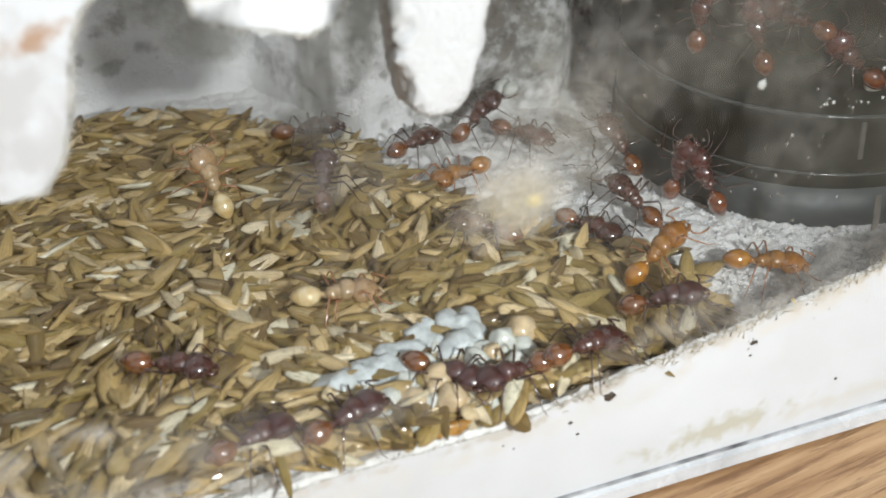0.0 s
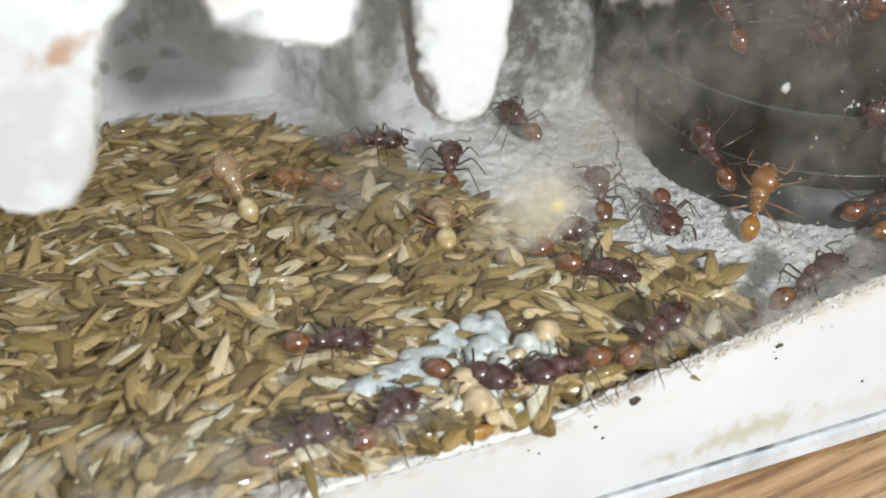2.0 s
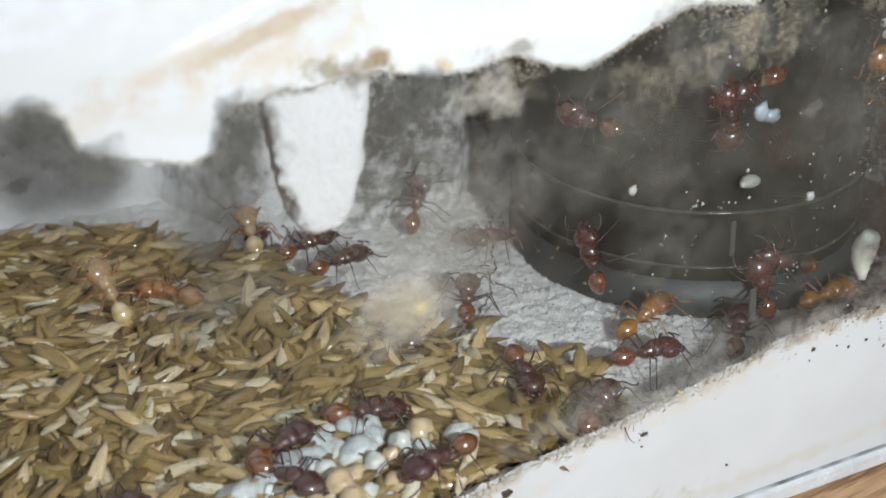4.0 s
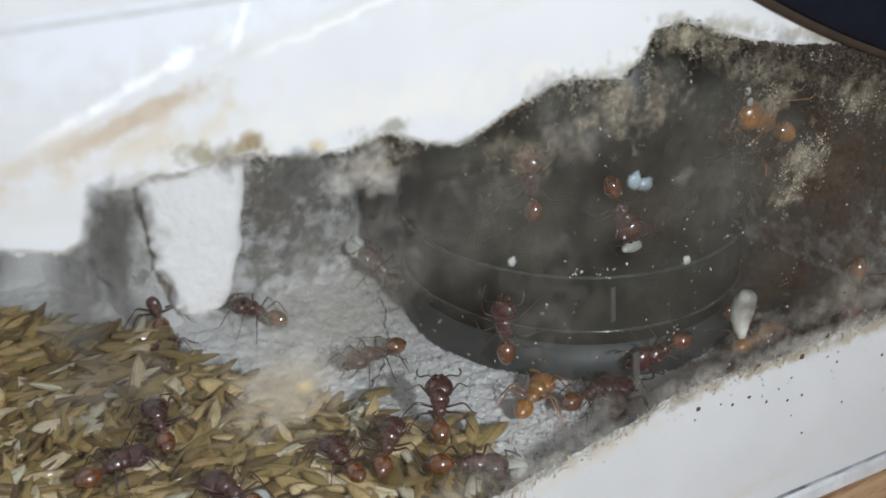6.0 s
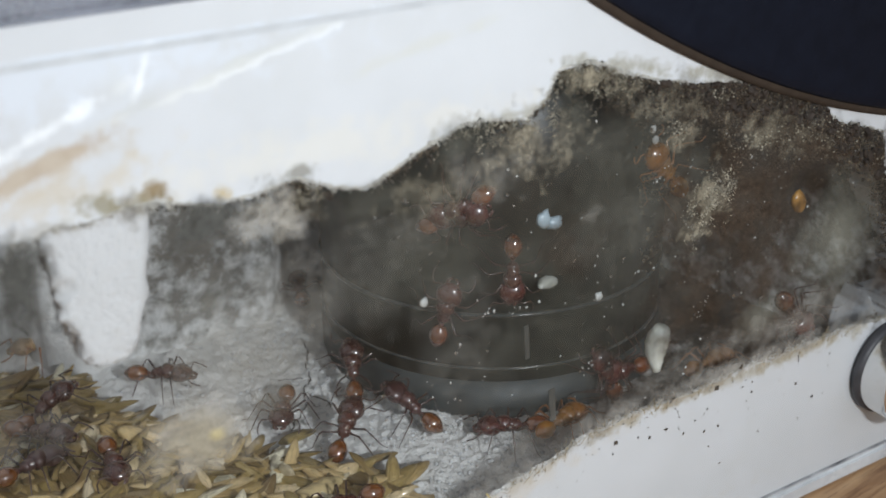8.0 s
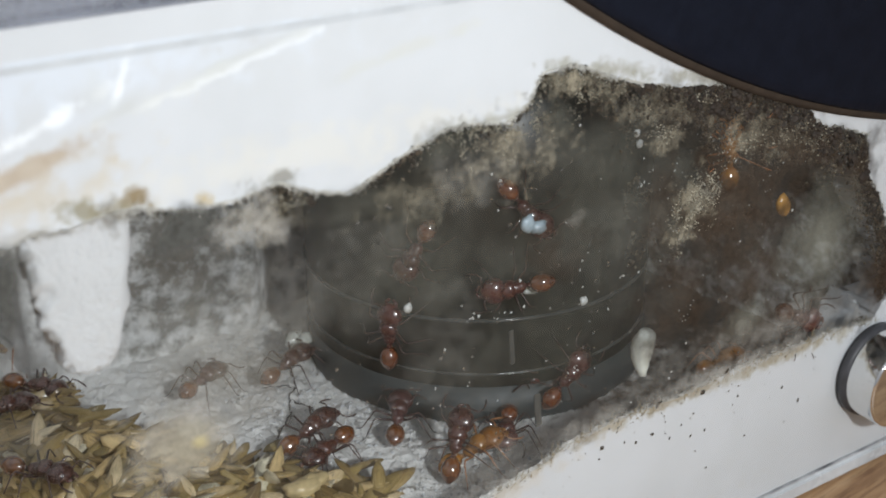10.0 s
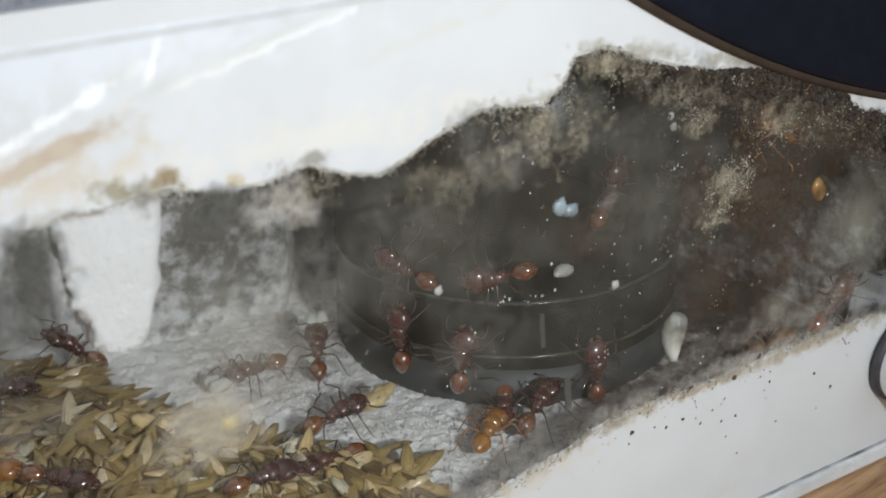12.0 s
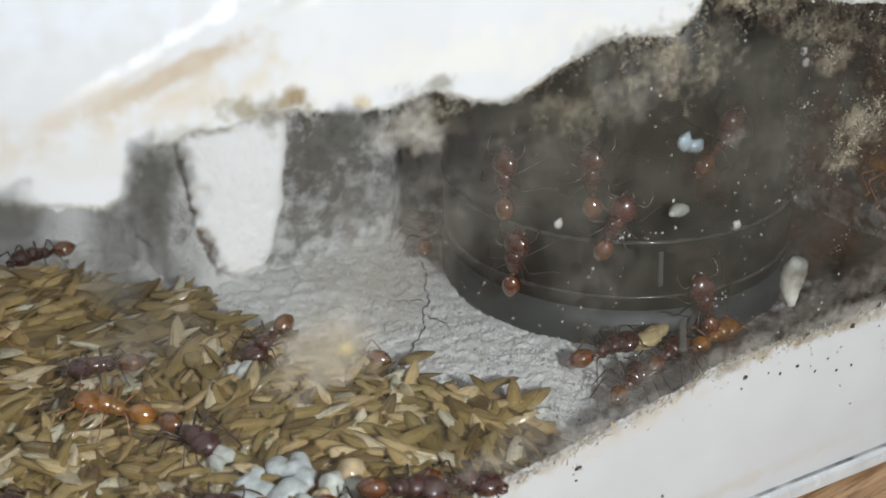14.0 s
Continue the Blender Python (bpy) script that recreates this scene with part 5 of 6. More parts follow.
# each ant: kind, then rows of seconds, place (mm) and turn (degrees)
ANTS = [
    ("dark", [
        (0, 5.3, 54.7, 4, 0, -5, -13), (0.5, 5.3, 54.5, 4, 0, -5, -13), (1, 6.7, 52.1, 3.8, 0, 0, -31), (1.5, 8.2, 52, 3.7, 0, 0, -25),
        (2, 9.2, 51.7, 3.7, 0, 0, -20), (2.5, 10.9, 49.1, 3.7, 0, 0, -22), (3, 12.3, 51.1, 1.6, 0, 7, 9), (5.5, 21.1, 52.3, 2.9, 0, -30, 12),
        (6, 13, 56.2, 2.5, 0, -20, 82), (6.5, 14.4, 53.8, 1.8, 0, -5, 99), (7, 12.7, 50.8, 1.8, 0, -5, 158), (7.25, 12, 50.8, 1.7, 0, -2, 94),
        (7.5, 11.2, 50.8, 1.6, 0, 6, 31), (8, 4.9, 42.5, 4.9, 0, -25, 10), (8.5, 5.5, 47.4, 4.5, 0, -15, 53), (9.33, 7.5, 50.6, 3.5, 0, -9, -1),
        (10.17, 9.4, 53.8, 2.5, 0, 5, -56), (11, 11.4, 57, 1.5, 0, 0, -123), (11.25, 11.6, 58.8, 2, 0, 0, -180), (11.5, 11.9, 60.7, 2.5, 0, -20, 121),
        (12, 11.2, 54.9, 3.2, 0, -35, 146), (12.5, 13.1, 56.9, 2.3, 0, -15, 102), (13, 11.2, 59.2, 2, 0, -10, 120), (13.5, 9.1, 61.5, 1.6, 0, 0, 136),
        (14, -2.3, 72.4, 1.6, 0, 0, -179),]),
    ("dark", [
        (0, 17.6, 50.5, 1.6, 0, 0, 23), (0.5, 15.9, 48.9, 2, 0, -10, 35), (1, 16.5, 54.7, 2.9, 0, -30, 85), (1.5, 16.7, 59.3, 2.7, 0, -25, 112),
        (1.75, 16, 62.6, 2.3, 0, -18, 67), (2, 15.3, 65.8, 1.8, 0, -5, 20), (2.5, 19.2, 62.7, 1.6, 0, 0, 32), (2.75, 13.5, 63.4, 1.8, 0, 0, 92),
        (3, 7.8, 64, 2, 0, -10, 152), (3.83, 13.2, 59.7, 1.9, 0, -6, -156), (4.67, 18.6, 55.3, 1.7, 0, 2, -105), (5.5, 24, 51, 1.6, 0, 0, -51),
        (5.67, 24.2, 50.8, 1.6, 0, 0, 6), (5.83, 24.4, 50.6, 1.7, 0, 0, 63), (6, 24.6, 50.5, 1.8, 0, -5, 122), (6.5, 25.3, 51.7, 1.8, 0, -5, 113),
        (7, 22.4, 49.7, 2.5, 0, -20, 49), (7.5, 24, 47.5, 2.9, 0, -30, 108), (7.75, 22.4, 48, 2.2, 0, -13, 41), (8, 20.8, 48.4, 1.6, 0, 0, -34),
        (8.5, 23.6, 44.6, 1.6, 0, 0, -20), (9.75, 26.5, 44.1, 1.8, 0, 0, 25), (11, 29.5, 43.5, 2, 0, -10, 70), (11.25, 30.9, 43.7, 1.8, 0, -5, 132),
        (11.5, 32.3, 43.9, 1.5, 0, 0, -166), (12, 28.9, 41.2, 1.5, 0, 0, -180), (12.5, 24.6, 41.4, 1.8, 0, -5, 148), (13, 22.9, 42.2, 1.5, 0, 0, 148),
        (13.5, 19.8, 39.2, 1.6, 0, 0, -163), (14, 14.2, 33.9, 4.2, 0, 10, -150),]),
    ("dark", [
        (0, 3, 40, 4.9, 0, -25, 69), (0.5, 9.9, 35.7, 3.8, 0, 0, -1), (1, 11.7, 35.2, 4, 0, -5, 22), (1.5, 15.2, 35.8, 3.7, 0, 0, 20),
        (2, 16.7, 43.9, 2.3, 0, -15, 67), (2.5, 17.6, 44.5, 2.5, 0, -20, 62), (3, 18.9, 45.7, 2, 0, -10, 55), (4.25, 18.7, 46.3, 1.8, 0, -4, -13),
        (5.5, 18.6, 46.8, 1.5, 0, 0, -82), (5.75, 14.2, 47.5, 1.5, 0, 0, -26), (6, 9.8, 48.2, 1.6, 0, 6, 31), (6.5, 6.4, 45.5, 2.6, 0, 4, -21),
        (7, 3.1, 42.8, 3.7, 0, 0, -72), (7.5, 5.6, 41.1, 3.8, 0, 0, -15), (8, 3.3, 40, 3.8, 0, 0, -45), (8.25, 3.2, 41.8, 3.8, 0, 0, 4),
        (8.5, 3.1, 43.6, 3.8, 0, 0, 53), (11, 3.5, 48.5, 3.8, 0, 0, -22), (14, -19.6, 52.9, 3.8, 0, 0, -10),]),
    ("orange", [
        (0, 20.4, 41.6, 1.6, 0, 0, -167), (0.5, 18.9, 42.1, 1.6, 0, 0, 161), (1, 15.6, 47.3, 1.6, 0, 0, 131), (1.5, 10.6, 46, 1.5, 0, 0, 174),
        (2, -0.2, 44.5, 4, 0, -5, 152), (2.5, 0.7, 46, 4, 0, -5, 156), (3, 2.3, 43.5, 3.8, 0, 0, 173), (4.25, -5, 43.3, 4.9, 0, 0, 120),
        (5.5, -12.4, 43.1, 6, 0, -55, 55), (8, -15.8, 44.9, 3.8, 0, 0, 49), (12, -6.2, 31.9, 3.8, 0, 0, 16), (12.25, 2, 24.9, 4, 0, 0, 72),
        (12.5, 10.2, 17.9, 4.2, 0, -10, 128), (13, 5.9, 23.7, 4.5, 0, -15, 145), (13.5, -0.9, 26.1, 4.5, 0, -15, 159),
        (14, -4.8, 28.2, 4.5, 0, -15, 150),]),
    ("dark", [
        (0, 26.1, 50.8, 3.3, 0, -40, 5), (0.5, 29.6, 54.6, 3.2, 0, -35, -1), (1, 29.6, 55, 2.3, 0, -15, 36), (1.5, 28.3, 53.8, 1.6, 0, 0, 19),
        (1.75, 29.1, 53, 1.8, 0, 0, 60), (2, 29.8, 52.1, 2, 0, -10, 100), (2.5, 29.5, 52.4, 3.3, 0, -40, 52), (3, 29.4, 55.9, 3.5, 0, -45, 20),
        (5.5, 41.4, 48.1, 3.2, 0, -35, 113), (6, 42.8, 51, 2.9, 0, -30, 117), (6.5, 44.3, 54.3, 3.7, 0, -50, 104), (7, 45.7, 58.3, 2.9, 0, -30, 101),
        (7.5, 45.6, 55, 2.3, 0, -15, 73), (8, 46.3, 59.4, 2, 0, -10, 72), (8.5, 34.3, 45.4, 1.6, 0, 0, 4), (11, 39, 40.8, 2.5, 0, -20, 59),
        (11.25, 39.3, 43.6, 2, 0, -14, 107), (11.5, 39.6, 46.4, 1.6, 0, 0, 156), (11.75, 37.8, 42.5, 2.1, 0, 0, 110), (12, 36, 38.6, 2.7, 0, -25, 64),
        (12.5, 37.7, 44.1, 1.8, 0, -5, 75), (13, 35.3, 39.3, 3.2, 0, -35, 49), (13.5, 37.2, 40, 3.3, 0, -40, 30), (14, 43.2, 51.4, 2.3, 0, -15, 59),]),
    ("dark", [
        (0, 39.2, 37.4, 3.3, 0, -40, 108), (0.5, 39.6, 42.2, 3.7, 0, -50, 86), (1, 40.8, 46.9, 3.7, 0, -50, 99), (1.5, 44.6, 53.4, 3.7, 0, -50, 85),
        (2, 45.4, 54.4, 4, 0, -60, 56), (2.5, 41.3, 47.9, 3.5, 0, -45, 104), (3, 40.7, 46.4, 1.8, 0, -5, 136), (4.25, 39.9, 42.6, 1.7, 0, -3, -174),
        (5.5, 39.2, 38.8, 1.5, 0, 0, -125), (6, 32.9, 34, 1.6, 0, 0, -174), (6.5, 33.3, 35, 1.6, 0, 0, -172), (7, 32.9, 35.2, 1.5, 0, 0, -166),
        (7.5, 31.4, 33.1, 1.6, 0, 0, -139), (8, 30.5, 33.1, 1.5, 0, 0, -124), (8.5, 29.1, 31, 1.5, 0, 0, -118), (11, 34.9, 20.3, 1.6, 0, 0, -178),
        (11.17, 31.6, 20.9, 2.3, 0, 0, -123), (11.33, 28.4, 21.5, 3, 0, 0, -68), (11.5, 25.1, 22.1, 3.8, 0, -10, -9), (12, 31, 25.3, 2.3, 0, -15, -7),
        (12.5, 36.9, 22.7, 1.5, 0, 0, -19), (13, 40.3, 20, 1.8, 0, -5, -26), (13.5, 42.8, 18.3, 1.8, 0, -5, -25), (14, 47, 15.9, 2.3, 0, -15, -15),]),
    ("red", [
        (0, 43.4, 25, 4, -90, -57, 122), (0.5, 43, 25.6, 4, -90, -39, 121), (1, 42.6, 26.4, 4.1, -90, -13, 118),
        (1.5, 42.3, 26.9, 5.2, -90, -27, 117), (2, 42.2, 27.2, 6.5, -90, -48, 116), (2.5, 42.2, 27.1, 6.8, -90, -57, 117),
        (3, 42.5, 26.5, 6.7, -90, -70, 118), (5.5, 43.4, 25.1, 5, -90, -71, 122), (6, 44.4, 23.5, 6.2, -90, -86, 127),
        (6.5, 44.6, 23.3, 8.2, -90, -89, 127), (7, 45.7, 22, 8.9, 90, -79, -49), (7.5, 45.9, 21.7, 11.1, 90, -83, -48),
        (8, 45.9, 21.8, 13.9, 90, -76, -48), (8.5, 46.1, 21.4, 15.3, 90, -71, -47), (11, 41.6, 28.5, 8.4, -90, -82, 113),
        (11.5, 41.7, 28.2, 8.9, -90, -83, 114), (12, 41.8, 28, 7.5, -90, -86, 114), (12.5, 42.3, 27, 5.8, 90, -80, -63),
        (13, 42.7, 26.2, 6.4, 90, -73, -61), (13.5, 42.5, 26.6, 7.2, 90, -72, -62), (14, 42.1, 27.3, 9.2, 90, -84, -64),]),
    ("dark", [
        (0, 35, 26.4, 2.5, 0, -20, 107), (0.5, 30.6, 32.9, 1.6, 0, 0, 104), (1, 27.7, 37, 1.6, 0, 0, 158), (1.25, 27.6, 31.8, 1.8, 0, 0, 107),
        (1.5, 27.4, 26.6, 2, 0, -10, 56), (2, 30, 31.2, 2.3, 0, -15, 71), (2.5, 30.8, 37.6, 2.3, 0, -15, 95), (3, 33.4, 40.3, 2, 0, -10, 91),
        (4.25, 26.1, 25.2, 2.8, 0, -8, 50), (5.5, 18.9, 10.1, 3.5, 0, 1, 8), (6, 23.1, 13.1, 3.8, 0, -10, 51), (6.5, 28.8, 22.6, 2.5, 0, -20, 54),
        (7, 32.3, 20.8, 2.7, 0, -25, -12), (7.5, 33.7, 19.4, 2.3, 0, -15, -9), (8, 32.6, 22.1, 2.9, 0, -30, 40), (8.5, 32.9, 26.9, 2.7, 0, -25, 68),
        (9.75, 32, 26.3, 2.1, 0, -18, 24), (11, 31.1, 25.7, 1.5, 0, 0, -21), (11.5, 34.6, 31, 2.3, 0, -15, 29), (11.67, 32.2, 26.9, 2, 0, -10, 77),
        (11.83, 29.9, 22.8, 1.8, 0, 1, 124), (12, 27.5, 18.7, 1.5, 0, 0, 175), (12.5, 23, 25.2, 2, 0, -10, 157), (13, 23.2, 31.1, 1.6, 0, 0, 124),
        (13.5, 23.6, 30, 1.6, 0, 0, 117), (14, 22.7, 29.6, 1.6, 0, 0, 135),]),
    ("dark", [
        (0, 28.3, 25.3, 1.6, 0, 0, -59), (0.5, 28.4, 22.1, 1.6, 0, 0, -48), (1, 26, 20.2, 3.7, 0, -10, -7), (1.5, 20, 17.5, 3.5, 0, 0, -37),
        (2, 21.7, 16.7, 3.4, 0, 0, -42), (2.5, 22.9, 13.8, 3.4, 0, 0, -44), (3, 28.2, 11.2, 3, 0, 1, -30), (3.83, 27.1, 13.5, 3, 0, 0, -87),
        (4.67, 25.9, 15.9, 3.1, 0, 0, -143), (5.5, 24.8, 18.3, 3.2, 0, -1, 161), (6, 18.4, 13.9, 3.5, 0, 0, 90), (6.25, 18.1, 15.9, 3.5, 0, 0, 153),
        (6.5, 17.8, 18, 3.5, 0, -1, -145), (7, 20.3, 13, 3.4, 0, -1, 161), (7.25, 23.6, 13.4, 3.2, 0, 0, -133), (7.5, 26.8, 13.8, 3.1, 0, 0, -66),
        (7.75, 26.6, 11.8, 3.1, 0, 0, -123), (8, 26.3, 9.8, 3.1, 0, -1, -180), (10, 23.4, 6.1, 3, 0, 0, -112), (12, 20.4, 2.4, 3, 0, -3, -45),
        (14, 20.6, 2.4, 3, 0, -2, -39),]),
    ("orange", [
        (0, 29.4, 13.2, 4.6, 0, -35, 10), (0.5, 35, 17.5, 2.5, 0, -20, 32), (1, 37.4, 14.3, 2.7, 0, -25, -18), (1.5, 42.7, 18.7, 3.8, 0, -55, 24),
        (2, 43.4, 20.2, 3.8, 0, -55, 37), (2.5, 44.4, 20.3, 3.7, 0, -50, 37), (3, 45.8, 19.2, 3.2, 0, -35, -1), (5.5, 42.4, 17, 1.8, 0, -5, 34),
        (8.5, 56.5, 11.5, 1.6, 0, 0, 7), (11, 38, 12, 2.9, 0, -30, -10), (11.5, 42.8, 14.1, 1.6, 0, 0, 12), (12, 44.6, 13.8, 1.6, 0, 0, 37),
        (12.5, 47.4, 14.3, 1.6, 0, 0, -23), (13, 50.4, 12.7, 1.6, 0, 0, -1), (13.5, 54.3, 11.5, 2, 0, -10, -8), (14, 60.6, 13, 1.6, 0, 0, 16),]),
    ("orange", [
        (0, 42, 11.8, 1.6, 0, 0, -30), (0.5, 40.2, 10.8, 1.6, 0, 0, -3), (1, 44, 11.6, 1.6, 0, 0, 6), (2, 58, 13.5, 1.6, 0, 0, 6),
        (14, 79.9, 2.4, 7.2, 0, 0, 1),]),
    ("dark", [
        (0, 16.5, 26.1, 3.6, 0, -1, 133), (0.17, 16.9, 24.9, 3.6, 0, 0, 75), (0.33, 17.4, 23.8, 3.6, 0, 0, 17), (0.5, 17.8, 22.6, 3.5, 0, 1, -40),
        (1, 19.7, 19.1, 3.4, 0, 1, -57), (1.5, 19.9, 20.5, 3.4, 0, 1, -52), (2, 20.8, 23.1, 3.5, 0, 0, 25), (2.25, 21, 20.7, 3.4, 0, 0, 67),
        (2.5, 21.2, 18.2, 3.4, 0, 0, 109), (2.67, 21.7, 18.9, 3.4, 0, 0, 61), (2.83, 22.2, 19.5, 3.4, 0, 0, 12), (3, 22.7, 20.1, 3.4, 0, 0, -36),
        (5.5, 5.4, 34.3, 3.8, 0, 0, -90), (5.67, 4.9, 32.4, 3.9, 0, 0, -34), (5.83, 4.4, 30.4, 4.1, 0, 0, 22), (6, 4, 28.5, 4.2, 0, -10, 82),
        (6.17, 4.7, 29.6, 4.1, 0, -6, 29), (6.33, 5.3, 30.6, 3.9, 0, 3, -23), (6.5, 6, 31.7, 3.8, 0, 0, -78), (7, 7, 29.7, 3.7, 0, 0, -62),
        (7.5, 7.8, 29.1, 3.8, 0, 0, -83), (8, 8.4, 30.1, 3.8, 0, 0, -99), (8.5, 9, 33.1, 3.8, 0, 0, -68), (11, -0.3, 33.4, 3.8, 0, 0, -47),
        (12.5, 1.7, 26.9, 3.8, 0, 0, -44), (12.67, 4.2, 27.9, 4, 0, 0, -99), (12.83, 6.6, 28.9, 4.2, 0, 0, -154), (13, 9.1, 29.9, 4.5, 0, -15, 141),
        (13.5, 0.9, 37.9, 4.5, 0, -15, 153), (14, -3.2, 37.8, 3.8, 0, 0, 165),]),
    ("purple", [
        (0, 26.2, 6.8, 4.1, 0, -15, -23), (0.5, 28.3, 5.5, 4.5, 0, -20, -22), (1, 29.2, 3.5, 5, 0, -30, -13), (1.5, 32.5, 2.6, 5.5, 0, -40, -8),
        (2, 38.4, 4.5, 4.6, 0, -30, -3), (2.5, 49.6, 9.9, 2, 0, -10, 7), (3, 54.3, 10.2, 2.3, 0, -15, 12), (4.25, 52, 10.9, 1.9, 0, -11, 58),
        (5.5, 49.8, 11.7, 1.6, 0, 0, 104), (5.75, 49.5, 12.5, 1.6, 0, 0, 55), (6, 49.3, 13.4, 1.6, 0, 0, 6), (6.5, 46, 12.6, 2.9, 0, -30, 36),
        (7, 42.1, 16, 2.9, 0, -30, 120), (7.5, 42.5, 17.3, 2.9, 0, -30, 121), (8, 41.8, 21.9, 2.9, 0, -30, 117), (8.5, 39.4, 25.2, 3.2, 0, -35, 117),
        (9.75, 41.2, 22.8, 2.4, 0, -20, 58), (11, 43, 20.5, 1.6, 0, 0, -8), (11.17, 39.1, 20, 1.5, 0, 0, -65), (11.33, 35.3, 19.6, 1.5, 0, 0, -121),
        (11.5, 31.5, 19.1, 1.5, 0, 0, -178), (11.67, 27, 18.5, 2.2, 0, 0, -118), (11.83, 22.6, 17.8, 2.9, 0, 0, -59), (12, 18.1, 17.1, 3.5, 0, 1, 1),
        (12.25, 17.8, 18.2, 3.5, 0, 1, 56), (12.5, 17.4, 19.2, 3.6, 0, 0, 111), (12.75, 11.9, 18.4, 3.7, 0, 0, 52), (13, 6.3, 17.7, 3.8, 0, 0, -6),
        (13.5, 10, 16.9, 3.8, 0, 0, 11), (13.75, 5.2, 19.3, 3.7, 0, 0, -30), (14, 0.4, 21.8, 3.7, 0, 0, -70),]),
    ("dark", [
        (0, 15.5, 2.4, 4.5, 0, 0, 5), (0.5, 17.7, 2.5, 4.7, 0, -4, 4), (1, 18.9, 2.6, 4.6, 0, -35, 3), (1.5, 19.2, 3.2, 4.2, 0, -30, 26),
        (2, 20, 2.6, 4.7, 0, -30, 8), (2.5, 20.5, 2.4, 5.4, 0, -30, -2), (3, 25.2, 3.2, 3.2, 0, -1, 42), (5.5, 30.8, 4, 4.8, 0, -10, -7),
        (6, 28.8, 6.8, 3.4, 0, 1, -31), (6.5, 24.7, 10.3, 3.2, 0, 1, -27), (7, 20.9, 9.8, 3.4, 0, 0, -54), (9, 21.6, 6.8, 3.4, 0, 0, -46),
        (14, 9.9, 2.4, 3.9, 0, 0, -39),]),
    ("purple", [
        (0, 9, 2.4, 3.8, 0, -1, -173), (0.5, 10.3, 2.4, 3.9, 0, 3, -179), (1, 10.8, 2.4, 2.6, 0, 0, 179), (1.5, 11.4, 2.4, 4.1, 0, 2, 178),
        (2, 11.9, 2.4, 4.1, 0, 3, 178), (2.5, 12.5, 2.4, 4.2, 0, 2, -173), (3, 12.8, 3.3, 4.2, 0, 1, -157), (5.5, 10.7, 2.4, 4, 0, 1, 174),
        (8.33, 12, 2.4, 4.1, 0, 1, -132), (11.17, 13.3, 2.4, 4.3, 0, 0, -79), (14, 14.6, 2.4, 4.5, 0, 5, -25),]),
    ("purple", [
        (0, 2.8, 5.2, 3.6, 0, 1, -46), (0.5, 2.8, 4.7, 3.6, 0, 1, -50), (1, 3.3, 4.2, 3.6, 0, 1, -57), (1.5, 3.9, 4.6, 3.6, 0, 1, -51),
        (2, 2.8, 5.5, 3.6, 0, 0, -35), (2.5, 1.3, 6.3, 3.7, 0, 0, 20), (3, 1.1, 6.4, 3.7, 0, 0, 37), (5.5, -4.2, 23.6, 3.7, 0, 0, -2),
        (6, -2.6, 24.3, 3.8, 0, 0, 13), (6.5, -1.3, 25.4, 4, 0, -5, -5), (7, -2.4, 31.1, 3.8, 0, 0, 49), (7.5, 0.1, 33.8, 4.9, 0, -25, 57),
        (8, 0.3, 33.6, 3.8, 0, 0, 15), (8.5, -1.5, 33.2, 3.8, 0, 0, -17), (14, -21.9, 20.6, 3.8, 0, 0, -29),]),
    ("purple", [
        (0, -7.6, 2.4, 3.4, 0, -3, 18), (0.5, -7.7, 2.4, 3.4, 0, -3, 33), (1, -6, 2.4, 3.4, 0, -3, 36), (1.5, -6.3, 2.4, 3.4, 0, -3, 36),
        (2, -6.2, 2.4, 3.4, 0, -3, 33), (2.5, -6.5, 2.4, 3.4, 0, -6, 12), (3, -5.8, 2.4, 3.4, 0, 0, 14), (3.83, -2.8, 6.8, 3.5, 0, 0, -42),
        (4.67, 0.3, 11.2, 3.6, 0, 0, -99), (5.5, 3.4, 15.6, 3.8, 0, 0, -155), (5.75, 4.9, 14.8, 3.8, 0, 0, 157), (6, 6.5, 13.9, 3.8, 0, 0, 109),
        (10, 2, 11.9, 3.8, 0, 0, 40), (14, -2.6, 9.9, 3.8, 0, 0, -29),]),
    ("purple", [
        (0, -15.7, 3, 3.2, 0, -1, 14), (0.5, -15.5, 3.1, 3.2, 0, -1, 17), (1, -14.7, 2.4, 3.2, 0, -1, 8), (1.5, -14.5, 2.4, 3.2, 0, -1, 8),
        (2, -14.4, 2.4, 3.6, 0, -15, -1), (2.5, -15.9, 3.6, 3.3, 0, -1, 21), (3, -18, 8.7, 3.7, 0, 0, -18), (5.5, -18.9, 9.9, 3.8, 0, 0, 40),
        (14, -20.3, 19.8, 3.8, 0, 0, -29),]),
    ("dark", [
        (0, -20.1, 15.4, 3.7, 0, 0, -28), (0.5, -20.1, 16.6, 3.7, 0, 0, -8), (1, -18.5, 11.5, 3.8, 0, 0, -48), (1.5, -16.5, 15.1, 3.7, 0, 0, -18),
        (2, -7.7, 15, 3.7, 0, 0, -18), (2.5, -5.2, 15.4, 3.7, 0, 0, -35), (3, -3.4, 14.3, 3.7, 0, 0, -48), (4.25, 12.6, 13.2, 3.8, 0, 0, -7),
        (5.5, 28.7, 12.1, 3.8, 0, -15, 33), (6, 31.1, 16, 4.1, 0, -25, 61), (6.5, 37, 25.5, 2.9, 0, -30, 65), (7, 39.1, 32.5, 3.3, 0, -40, 94),
        (7.5, 39.4, 31.9, 3.5, 0, -45, 92), (8, 39.8, 32.7, 3.2, 0, -35, 63), (8.5, 38.7, 14.2, 2.9, 0, -30, 61), (11, 48, 11.9, 3.8, 0, -55, 25),
